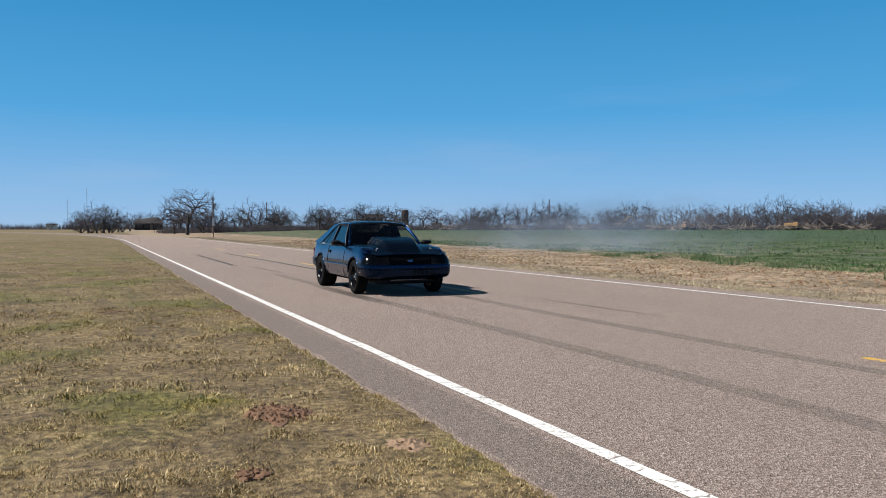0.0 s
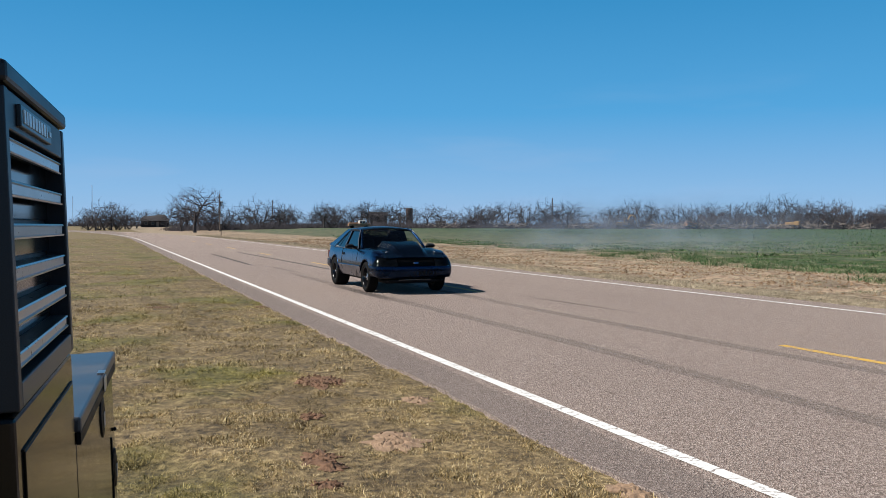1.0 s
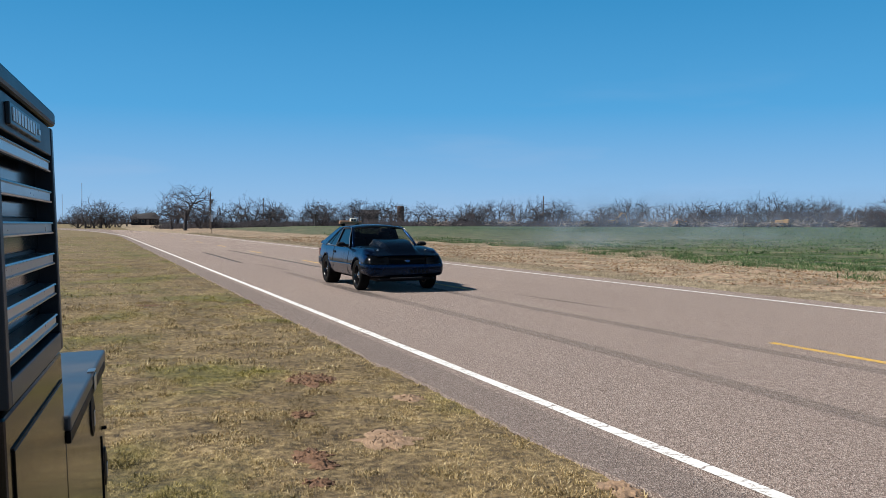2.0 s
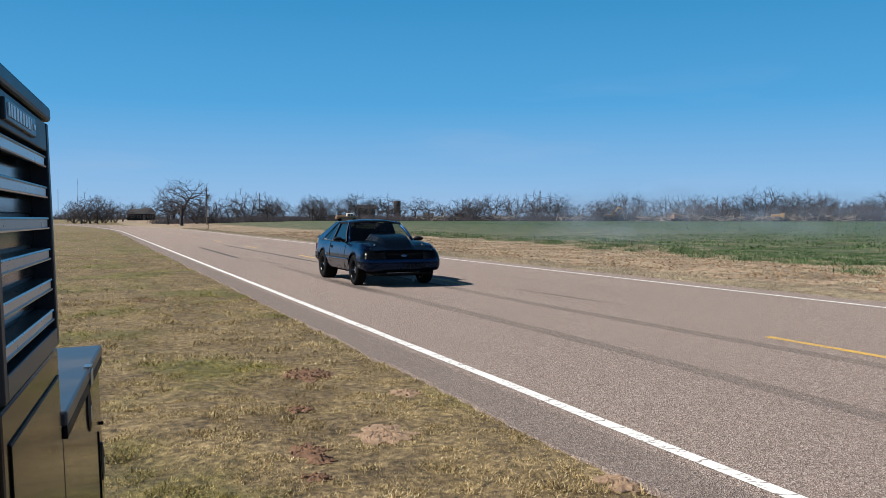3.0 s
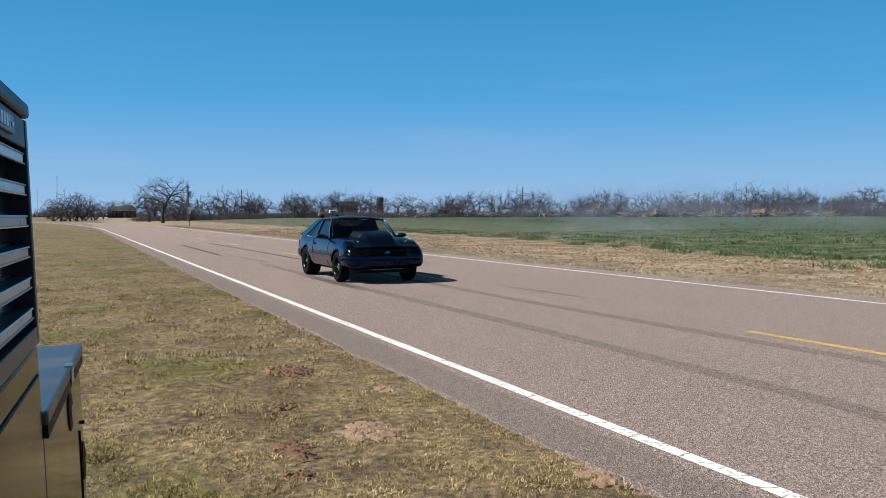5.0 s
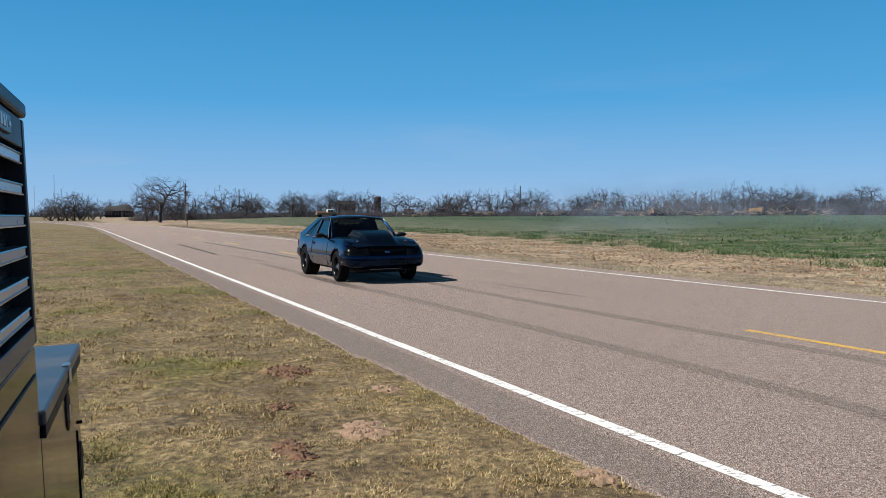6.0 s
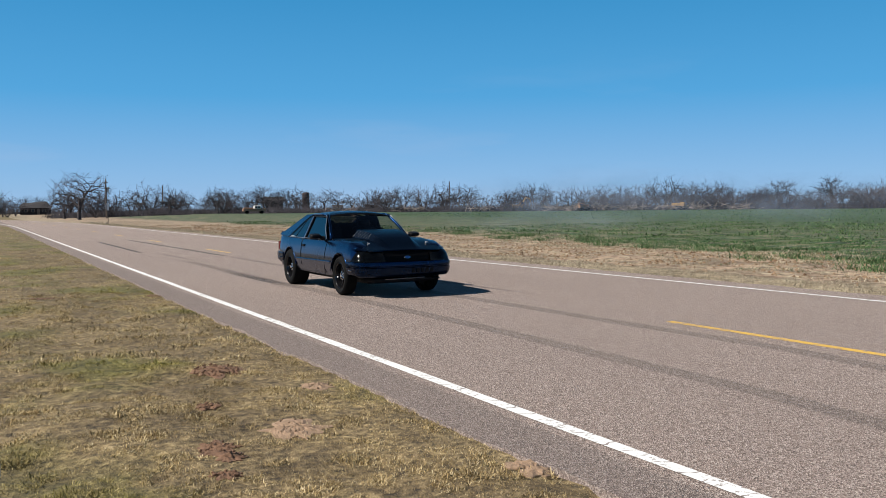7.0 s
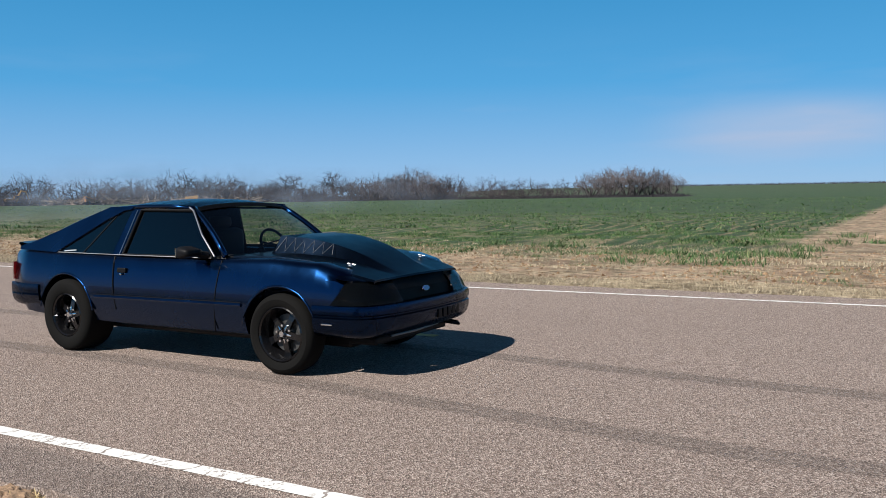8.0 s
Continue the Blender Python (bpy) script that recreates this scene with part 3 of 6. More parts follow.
def scatter(rng, n, x0, x1, y0, y1, keep):
    x, y = rng.uniform(x0, x1, n), rng.uniform(y0, y1, n)
    ok = np.array([keep(a, b) for a, b in zip(x, y)])
    return x[ok], y[ok]


def clumpy(x, y, scale, cut):
    return noise.noise((x * scale, y * scale, 7.7)) > cut


def on_verge(x, y):
    if x > EDGE_L + bend(y) - 0.02 + 0.06 * noise.noise((y * 3.0, 1.0, 0)):
        return False
    return all((x - a) ** 2 + (y - b) ** 2 > (r * random.uniform(0.0, 1.02)) ** 2 for a, b, r in SOIL_SPOTS)


def crop_edge(y):
    """Where the crop begins, across the road, which it leaves slowly."""
    return 17.4 + 0.17 * min(y, 45.0) + 2.4 * noise.noise((y * 0.12, 3.3, 0))


def build_grass():
    rng = np.random.default_rng(5)
    sets = []
    for n, x0, x1, y0, y1, size in ((215000, -0.4, 2.75, 3.2, 8.0, 0.85), (90000, -0.9, 2.75, 8.0, 16.0, 1.4), (44000, -3.0, 2.8, 16.0, 36.0, 2.0), (26000, -12.0, 3.0, 36.0, 95.0, 3.6)):
        x, y = scatter(rng, n, x0, x1, y0, y1, lambda a, b: on_verge(a, b) and (clumpy(a, b, 7.5, -0.06) or rng.random() < 0.68))
        tuft = np.array([0.45 + 0.80 * max(0.0, noise.noise((a * 2.8, b * 2.8, 1.0)) + 0.36) + 1.3 * max(0.0, noise.noise((a * 7.5, b * 7.5, 7.7))) for a, b in zip(x, y)])
        sets.append(np.column_stack([x, y, size * tuft * rng.uniform(0.6, 1.25, len(x))]))
    blades("verge_grass", np.concatenate(sets), M_DRY, "short dry tan grass with green patches beside the road", "grass", 0.031, 0.0040, 1.8, rng, 0.75)
    sets = []
    for n, y0, y1, x1, size in ((42000, -6.0, 16.0, 13.7, 1.0), (22000, 16.0, 50.0, 13.8, 1.6), (12000, 50.0, 130.0, 14.2, 3.0)):
        x, y = scatter(rng, n, 12.3, x1, y0, y1, lambda a, b: a > EDGE_R + bend(b) + 0.05)
        sets.append(np.column_stack([x, y, np.full(len(x), size)]))
    for n, y0, y1, size in ((95000, -6.0, 25.0, 1.0), (60000, 25.0, 60.0, 1.7), (22000, 60.0, 140.0, 3.2)):
        x, y = scatter(rng, int(n * 0.62), 13.6, 25.0, y0, y1, lambda a, b: (clumpy(a * 0.6, b, 0.5, 0.18) or (a < 22 and clumpy(a, b, 2.0, 0.12)) or (a < 21 and rng.random() < 0.22)) and a > EDGE_R + bend(b) + 0.4)
        sets.append(np.column_stack([x, y, np.full(len(x), size)]))
    for k in range(1000):
        cy = -5.0 + 85.0 * rng.random() ** 1.3
        cx = rng.uniform(13.4, 23.0)
        m, r = 34, rng.uniform(0.06, 0.22)
        sets.append(np.column_stack([rng.normal(cx, r, m), rng.normal(cy, r, m), np.full(m, rng.uniform(0.9, 2.0))]))
    for k in range(620):
        cy = -5.0 + 95.0 * rng.random() ** 1.2
        cx = crop_edge(cy) + rng.normal(0.4, 1.7)
        m, r = 70, rng.uniform(0.10, 0.34)
        sets.append(np.column_stack([rng.normal(cx, r, m), rng.normal(cy, r * 1.6, m), np.full(m, rng.uniform(1.3, 2.6))]))
    blades("dead_grass", np.concatenate(sets), M_PALE, "pale dead grass between the road and the crop", "grass", 0.058, 0.0066, 1.5, rng, 0.75)
    sets = []

    def in_crop(a, b):
        return a > crop_edge(b) and b > 3.4 + 0.5 * noise.noise((a * 0.3, 1.0, 0)) and (clumpy(a, b, 0.45, -0.25) or rng.random() < 0.3)

    for n, x0, x1, y0, y1, size in ((85000, 17.0, 32.0, 1.5, 32.0, 1.0), (46000, 32.0, 60.0, 1.5, 60.0, 1.8), (22000, 17.0, 32.0, 32.0, 110.0, 2.2), (26000, 60.0, 150.0, 2.0, 150.0, 3.0)):
        x, y = scatter(rng, n, x0, x1, y0, y1, in_crop)
        sets.append(np.column_stack([x, y, np.full(len(x), size)]))
    near = np.concatenate(sets)
    rows = near[:, 0] < 70
    near[rows, 1] = np.round(near[rows, 1] / 0.75) * 0.75 + rng.normal(0, 0.20, rows.sum())
    near[:, 2] *= np.array([0.35 + 2.4 * max(0.0, noise.noise((a * 0.55, b * 0.8, 5.0)) + 0.28) for a, b in near[:, :2]])
    blades("crop", near, M_CROP, "low green winter crop growing in rows", "crop", 0.085, 0.015, 1.4, rng, 0.6)
    # weeds and thicker plants along the crop's ragged edge
    sets = []
    for k in range(260):
        cy = rng.uniform(-4.0, 75.0)
        cx = crop_edge(cy) - rng.uniform(-1.0, 3.6)
        m, r = 34, rng.uniform(0.06, 0.20)
        sets.append(np.column_stack([rng.normal(cx, r, m), rng.normal(cy, r * 1.3, m), np.full(m, rng.uniform(0.25, 0.6))]))
    for k in range(110):
        cy = rng.uniform(2.0, 70.0)
        cx = crop_edge(cy) + rng.uniform(-1.6, 2.2)
        m, r = 170, rng.uniform(0.14, 0.36)
        sets.append(np.column_stack([rng.normal(cx, r, m), rng.normal(cy, r * 1.3, m), np.full(m, rng.uniform(0.5, 1.3))]))
    for cx, cy in ((24.5, 2.2), (21.5, 2.5), (26.0, 1.2), (19.4, 3.0), (29.5, 2.1), (18.4, 3.5), (17.8, 4.3), (22.8, 2.9)):
        m = 130
        sets.append(np.column_stack([rng.normal(cx, 0.30, m), rng.normal(cy, 0.22, m), np.full(m, 1.1)]))
    blades("edge_plants", np.concatenate(sets), M_CROP, "clumps of taller green plants along the crop's edge", "plants", 0.19, 0.017, 1.3, rng, 0.8)


def build_clods():
    """Loose clods of soil between the road and the crop."""
    rng = np.random.default_rng(23)
    n = 14000
    y = -5.0 + 95.0 * rng.random(n) ** 1.5
    x = rng.uniform(13.6, 21.5, n)
    verts, faces = [], []
    for a, b in zip(x, y):
        if noise.noise((a * 0.7, b * 0.4, 2.2)) < -0.05 and rng.random() < 0.75:
            continue
        k, s = len(verts), rng.uniform(0.014, 0.048) * (1.0 + b / 90.0)
        z = land(float(a), float(b)) - 0.004
        turn = rng.uniform(0, 6.28)
        for q in range(5):
            t = turn + 1.257 * q
            verts.append((a + s * rng.uniform(0.7, 1.3) * math.cos(t), b + s * rng.uniform(0.7, 1.3) * math.sin(t), z))
        verts.append((a + rng.normal(0, 0.3) * s, b + rng.normal(0, 0.3) * s, z + s * rng.uniform(0.5, 1.1)))
        faces.extend((k + q, k + (q + 1) % 5, k + 5) for q in range(5))
    me = mesh_of("soil_clods", verts, faces, M_CLOD)
    tagged(new("soil_clods", me), "loose tan and reddish clods on the bare field edge", "soil", kind="stuff")


def build_soil():
    """Bare mounds with loose clods where the turf is broken."""
    for i, (cx, cy, r) in enumerate(SOIL_SPOTS):
        bm = bmesh.new()
        rows = []
        for a in range(15):
            row = []
            for b in range(41):
                t = 2 * math.pi * b / 40
                f = a / 14
                q = r * f * (1 + 0.65 * noise.noise((math.cos(t) * 2.3 + i * 7, math.sin(t) * 2.3, 0)))
                x, y = cx + q * math.cos(t) * 1.1, cy + q * math.sin(t) * 1.25
                z = land(x, y) + (0.016 + 0.016 * noise.noise((x * 16, y * 16, i)) + 0.016 * noise.noise((x * 45, y * 45, i))) * (1 - f * f) + (0.002 if a < 14 else -0.02)
                row.append((x, y, z))
            rows.append(row)
        sheet(bm, rows)
        rnd = random.Random(i)
        for k in range((150, 14, 4, 10, 10, 10)[i] if i < 6 else 22):
            t, q = rnd.uniform(0, 6.28), r * math.sqrt(rnd.random())
            x, y = cx + q * math.cos(t), cy + q * math.sin(t) * 1.2
            s = rnd.uniform(0.003, 0.012)
            res = bmesh.ops.create_icosphere(bm, subdivisions=1, radius=s)
            for v in res["verts"]:
                v.co = v.co * rnd.uniform(0.6, 1.3) + Vector((x, y, land(x, y) + 0.012 + s * 0.3))
        mat = M_SOIL_PALE if i in (1, 3, 4) else M_SOIL
        me_ob = part("soil_mound", bm, mat, None)
        tagged(me_ob, "bare crumbly reddish-brown soil among the dry grass" if mat is M_SOIL else "bare pale clay patch among the dry grass", "soil", "bare soil patches")


build_grass()
build_clods()
build_soil()


# ---- the car ----
# x forward from the middle of the wheelbase, y to the car's left, z up from the road
HULL = {
    "x": (-2.22, -2.13, -1.93, -1.88, -1.80, -1.30, -0.60, 0.0, 0.60, 0.66, 0.72, 1.15, 1.60, 1.80, 1.86),
    "zb": (0.44, 0.38, 0.31, 0.31, 0.30, 0.28, 0.27, 0.27, 0.27, 0.27, 0.27, 0.27, 0.30, 0.35, 0.42),
    "wb": (0.62, 0.72, 0.79, 0.80, 0.80, 0.81, 0.81, 0.81, 0.81, 0.81, 0.81, 0.81, 0.79, 0.74, 0.64),
    "wm": (0.70, 0.79, 0.845, 0.85, 0.855, 0.868, 0.865, 0.865, 0.868, 0.868, 0.868, 0.87, 0.855, 0.842, 0.806),
    "wt": (0.66, 0.725, 0.765, 0.768, 0.77, 0.785, 0.80, 0.805, 0.805, 0.805, 0.805, 0.79, 0.775, 0.757, 0.715),
    "zt": (0.88, 0.925, 0.945, 0.945, 0.94, 0.915, 0.900, 0.895, 0.895, 0.895, 0.897, 0.905, 0.880, 0.828, 0.796),
    "zc": (0.90, 0.955, 0.985, 0.985, 0.52, 0.45, 0.40, 0.40, 0.45, 0.90, 0.91, 0.91, 0.86, 0.80, 0.745),
}


def hull_at(key, x):
    return float(np.interp(x, HULL["x"], HULL[key]))


def hull_section(x):
    zb, wb, wm, wt, zt, zc = (hull_at(k, x) for k in ("zb", "wb", "wm", "wt", "zt", "zc"))
    low = zc < 0.6
    top = [(wt - 0.085, zt - 0.012), (wt - 0.12, zc + 0.02), (0.0, zc)] if low else [(wt - 0.15, zt + (zc - zt) * 0.55 + 0.012), (wt * 0.45, zc), (0.0, zc)]
    half = [(0.0, zb), (wb - 0.10, zb), (wb, zb + 0.03), (wm - 0.018, zb + 0.14), (wm - 0.002, 0.50), (wm, 0.56), (wm - 0.006, 0.66),
            (wm - 0.022, 0.76 if zt > 0.84 else zt - 0.07), (wt + 0.022, zt - 0.045), (wt, zt - 0.014), (wt - 0.03, zt)]
    return half + top


def hull_mesh():
    bm = bmesh.new()
    xs = sorted(set(HULL["x"]) | set(np.linspace(-1.75, 0.55, 16).round(3)) | set(np.linspace(0.8, 1.8, 12).round(3)))
    rings = []
    for x in xs:
        half = hull_section(x)
        ring = [(x, y, z) for y, z in half] + [(x, -y, z) for y, z in reversed(half[1:-1])]
        rings.append([bm.verts.new(p) for p in ring])
    for a, b in zip(rings, rings[1:]):
        for i in range(len(a)):
            bm.faces.new((a[i], b[i], b[(i + 1) % len(a)], a[(i + 1) % len(a)]))
    bm.faces.new(rings[0])
    bm.faces.new(rings[-1])
    bmesh.ops.recalc_face_normals(bm, faces=bm.faces)
    return bm


def carve(bm, cutters):
    """Cuts cylinders (x, y from, y to, z, radius) out of a closed mesh."""
    me = bpy.data.meshes.new("solid")
    bm.to_mesh(me)
    bm.free()
    ob = new("solid", me)
    extra = []
    for x, y0, y1, z, r in cutters:
        cb = bmesh.new()
        n = 40
        a = [cb.verts.new((x + r * math.cos(2 * math.pi * k / n), y0, z + r * math.sin(2 * math.pi * k / n))) for k in range(n)]
        b = [cb.verts.new((x + r * math.cos(2 * math.pi * k / n), y1, z + r * math.sin(2 * math.pi * k / n))) for k in range(n)]
        for k in range(n):
            cb.faces.new((a[k], a[(k + 1) % n], b[(k + 1) % n], b[k]))
        cb.faces.new(a)
        cb.faces.new(b)
        bmesh.ops.recalc_face_normals(cb, faces=cb.faces)
        cm = bpy.data.meshes.new("cutter")
        cb.to_mesh(cm)
        cb.free()
        co = new("cutter", cm)
        extra.append(co)
        md = ob.modifiers.new("cut", "BOOLEAN")
        md.operation, md.object, md.solver = "DIFFERENCE", co, "EXACT"
    bpy.context.view_layer.update()
    done = bpy.data.meshes.new_from_object(ob.evaluated_get(bpy.context.evaluated_depsgraph_get()))
    for o in (ob, *extra):
        bpy.data.objects.remove(o)
    return done


def shade_by_angle(me, deg=32):
    """Smooth skin with sharp creases where the faces turn hard."""
    bm = bmesh.new()
    bm.from_mesh(me)
    for f in bm.faces:
        f.smooth = True
    for e in bm.edges:
        e.smooth = not (len(e.link_faces) == 2 and e.calc_face_angle(0) > radians(deg))
    bm.to_mesh(me)
    bm.free()
    return me


def side_y(z):
    """Half width of the cabin's side, which leans in towards the roof."""
    return 0.785 - (z - 0.90) * 0.43


def on_side(x, z, s, out=0.0):
    return (x, s * (side_y(z) + out), z)


def side_slab(pts, s, thick, out=0.0):
    ps = [on_side(x, z, s, out) for x, z in pts]
    return slab(bmesh.new(), ps, thick)


def wrap(path, prof, thick=0.012):
    """A bumper-like skin: an outline seen from above, mirrored, times a profile of (inset, z)."""
    full = [(x, -y) for x, y in path] + [(x, y) for x, y in reversed(path[:-1])]
    rows = []
    for inset, z in prof:
        row = []
        for i, (x, y) in enumerate(full):
            a, b = full[max(i - 1, 0)], full[min(i + 1, len(full) - 1)]
            n = Vector((b[1] - a[1], -(b[0] - a[0]))).normalized()
            row.append((x - n.x * inset, y - n.y * inset, z))
        rows.append(row)
    return sheet(bmesh.new(), rows, thick)


def build_wheel(car, s, radius, width, rim):
    """Five-spoke wheel with its tyre; s is the side that it faces."""
    hw = width / 2
    bm = bmesh.new()
    q = 0.03
    prof = [(rim, -hw + 0.012), (rim + 0.02, -hw), (radius - 0.045, -hw - 0.006), (radius - 0.018, -hw + 0.010), (radius - 0.004, -hw + q), (radius, -hw + 0.06), (radius, hw - 0.06),
            (radius - 0.004, hw - q), (radius - 0.018, hw - 0.010), (radius - 0.045, hw + 0.006), (rim + 0.02, hw), (rim, hw - 0.012)]
    wheel = thing("wheel", "", "")
    wheel.parent = car
    ty = part("tyre", lathe(bm, prof, 48), M_TYRE, wheel, "wide black road-worn tyre", True)
    shade_by_angle(ty.data, 40)
    bm = bmesh.new()
    face = hw - 0.02
    dish = face - 0.055
    lathe(bm, [(rim + 0.004, s * face), (rim - 0.012, s * (face + 0.012)), (rim - 0.022, s * face), (rim - 0.035, s * dish), (rim - 0.05, -s * face), (rim + 0.002, -s * face)], 40)
    for k in range(5):
        a = 2 * math.pi * k / 5
        ca, sa = math.cos(a), math.sin(a)
        pts = []
        for r, w, d in ((0.045, 0.030, 0.012), (rim * 0.55, 0.024, 0.004), (rim - 0.02, 0.034, -0.016)):
            for e in (-1, 1):
                x, z = r * ca - e * w * sa, r * sa + e * w * ca
                pts.append((x, s * (dish + d), z))
        top = [bm.verts.new(p) for p in pts]
        low = [bm.verts.new((p[0], p[1] - s * 0.028, p[2])) for p in pts]
        for i in (0, 2):
            bm.faces.new((top[i], top[i + 1], top[i + 3], top[i + 2]))
            bm.faces.new((low[i], low[i + 2], low[i + 3], low[i + 1]))
            bm.faces.new((top[i], top[i + 2], low[i + 2], low[i]))
            bm.faces.new((top[i + 1], low[i + 1], low[i + 3], top[i + 3]))
        bm.faces.new((top[0], low[0], low[1], top[1]))
    rm = part("rim", bm, M_RIM, wheel, "glossy black five-spoke rim")
    bm = bmesh.new()
    lathe(bm, [(0.0, s * (dish + 0.045)), (0.022, s * (dish + 0.045)), (0.030, s * (dish + 0.030)), (0.034, s * (dish + 0.012)), (0.0, s * (dish + 0.012))], 20)
    for k in range(5):
        a = 2 * math.pi * (k + 0.5) / 5
        x, z = 0.066 * math.cos(a), 0.066 * math.sin(a)
        tube(bm, [(x, s * dish, z), (x, s * (dish + 0.026), z)], 0.010, 8)
        b = 2 * math.pi * k / 5
        tube(bm, [(0.04 * math.cos(b), s * (dish + 0.014), 0.04 * math.sin(b)), (0.075 * math.cos(b), s * (dish + 0.012), 0.075 * math.sin(b))], [0.014, 0.006], 8)
    part("hub", bm, M_CHROME, wheel, "bright machined hub and lug nuts")
    bm = bmesh.new()
    lathe(bm, [(0.02, -s * 0.01), (rim - 0.07, -s * 0.01), (rim - 0.07, -s * 0.035), (0.02, -s * 0.035)], 32)
    part("brake_disc", bm, M_DISC, wheel, "dark grey brake disc")
    return wheel


def build_car():
    car = thing("car", "dark navy hatchback with a black cowl hood and wide tyres", "car")
    cuts = [(1.277, s * 1.1, s * 0.56, 0.335, 0.362) for s in (-1, 1)] + [(-1.277, s * 1.1, s * 0.50, 0.345, 0.372) for s in (-1, 1)]
    me = carve(hull_mesh(), cuts)
    me.materials.clear()
    me.materials.append(M_NAVY)
    put("body", shade_by_angle(me), car, "dark navy metallic bodywork")
    # wheel-arch lips
    for x, z, r in ((1.277, 0.335, 0.362), (-1.277, 0.345, 0.372)):
        for s in (-1, 1):
            pts = []
            for k in range(23):
                a = radians(8 + 164 * k / 22)
                px, pz = x + (r + 0.006) * math.cos(a), z + (r + 0.006) * math.sin(a)
                pts.append((px, s * (hull_at("wm", px) - (0.004 if pz < 0.6 else 0.012)), pz))
            part("arch_lip", tube(bmesh.new(), pts, 0.011, 6), M_NAVY, car, "", True)
    # underside
    part("underbody", boxed(-1.9, 1.75, -0.55, 0.55, 0.20, 0.30, 0.03), M_BLACK, car, "black underbody")
    # hood with its raised cowl
    rows = []
    for x in sorted(set(np.linspace(0.69, 2.035, 24)) | {0.86, 0.90}):
        half = float(np.interp(x, (0.69, 1.15, 1.6, 1.85, 2.035), (0.735, 0.73, 0.715, 0.69, 0.64)))
        base = float(np.interp(x, (0.69, 1.15, 1.45, 1.6, 1.75, 1.85, 2.035), (0.915, 0.922, 0.898, 0.874, 0.834, 0.802, 0.752)))
        rise = float(np.interp(x, (0.69, 0.86, 0.90, 1.3, 1.6, 1.85, 2.0), (0.0, 0.0, 0.142, 0.112, 0.068, 0.026, 0.0)))
        wide = float(np.interp(x, (0.69, 1.2, 1.6, 2.0), (0.41, 0.38, 0.32, 0.26)))
        row = []
        inner, outer = (wide - 0.035) / half, (wide + 0.055) / half
        side = (0.2, 0.45 * inner + 0.1, inner - 0.03, inner, inner + 0.01, (inner + outer) / 2, outer - 0.01, outer, outer + 0.04, 0.85, 0.97, 1)
        for u in [-q for q in reversed(side)] + [0] + list(side):
            y = u * half
            k = 1 - min(1.0, max(0.0, (abs(u) - inner) / (outer - inner)))
            crown = 0.012 * (1 - u * u)
            row.append((x, y, base + crown + rise * k - ((0.045 if x < 1.82 else 0.012) if abs(u) == 1 else 0.0)))
        rows.append(row)
    rows.append([(x + 0.012 - 0.02 * abs(y), y, z - 0.016) for x, y, z in rows[-1]])
    hood = part("hood", sheet(bmesh.new(), rows, 0.018), M_HOOD, car, "satin black hood with a tall cowl scoop", True)
    shade_by_angle(hood.data, 28)
    # solid black plate stands in for the shade inside the open scoop
    part("scoop_shade_plate", boxed(0.868, 0.876, -0.34, 0.34, 0.945, 1.035, 0.003), M_BLACK, hood, "black plate for the shade in the cowl scoop's open back")
    pts = []
    for k in range(13):
        x = 0.92 + 0.56 * k / 12
        up = k % 2
        wide = 0.41 - 0.064 * (x - 0.69)
        pts.append((x, -(wide - 0.028 if up else wide + 0.062), (1.068 - 0.065 * (k / 12)) if up else 0.948 - 0.022 * (k / 12)))
    part("lacing", tube(bmesh.new(), pts, 0.0028, 5), M_LACE, hood, "thin silver zigzag along the scoop's side")
    for s in (-1, 1):
        bm = bmesh.new()
        lathe(bm, [(0.0, 0.0), (0.021, 0.0), (0.020, 0.003), (0.007, 0.005), (0.006, 0.022), (0.0, 0.023)], 14, "z")
        tube(bm, [(-0.03, 0, 0.014), (0.035, 0.012, 0.014)], 0.0035, 6)
        part("hood_pin", bm, M_STEEL, hood, "silver hood pin", m=pose(1.74, s * 0.53, 0.850, 0, 8, 0))
    # cowl panel and wipers
    part("cowl_panel", boxed(0.60, 0.71, -0.70, 0.70, 0.885, 0.912, 0.006), M_BLACK, car, "black cowl vent panel")
    for y in (-0.45, 0.15):
        part("wiper", tube(bmesh.new(), [(0.66, y, 0.93), (0.60, y + 0.22, 0.985), (0.56, y + 0.46, 1.01)], 0.007, 6), M_BLACK, car, "black wiper arm")
    # front end
    nose = [(1.615, 0.872), (1.80, 0.862), (1.95, 0.850), (2.05, 0.81), (2.12, 0.72), (2.165, 0.55), (2.19, 0.30), (2.20, 0.0)]
    fb = part("front_bumper", wrap(nose, [(0.05, 0.575), (0.006, 0.570), (0.0, 0.545), (0.0, 0.505), (0.012, 0.495), (0.012, 0.485), (0.0, 0.475), (0.006, 0.42), (0.022, 0.37), (0.055, 0.335), (0.09, 0.325)]),
              M_NAVY, car, "dark navy moulded bumper", True)
    shade_by_angle(fb.data, 35)
    for k in range(5):
        y = 0.06 + 0.085 * k
        part("bumper_slot", boxed(2.10 - 0.06 * (y / 0.5) ** 2, 2.208 - 0.045 * (y / 0.5) ** 2, y - 0.028, y + 0.028, 0.395, 0.468, 0.006), M_BLACK, fb, "dark slot")
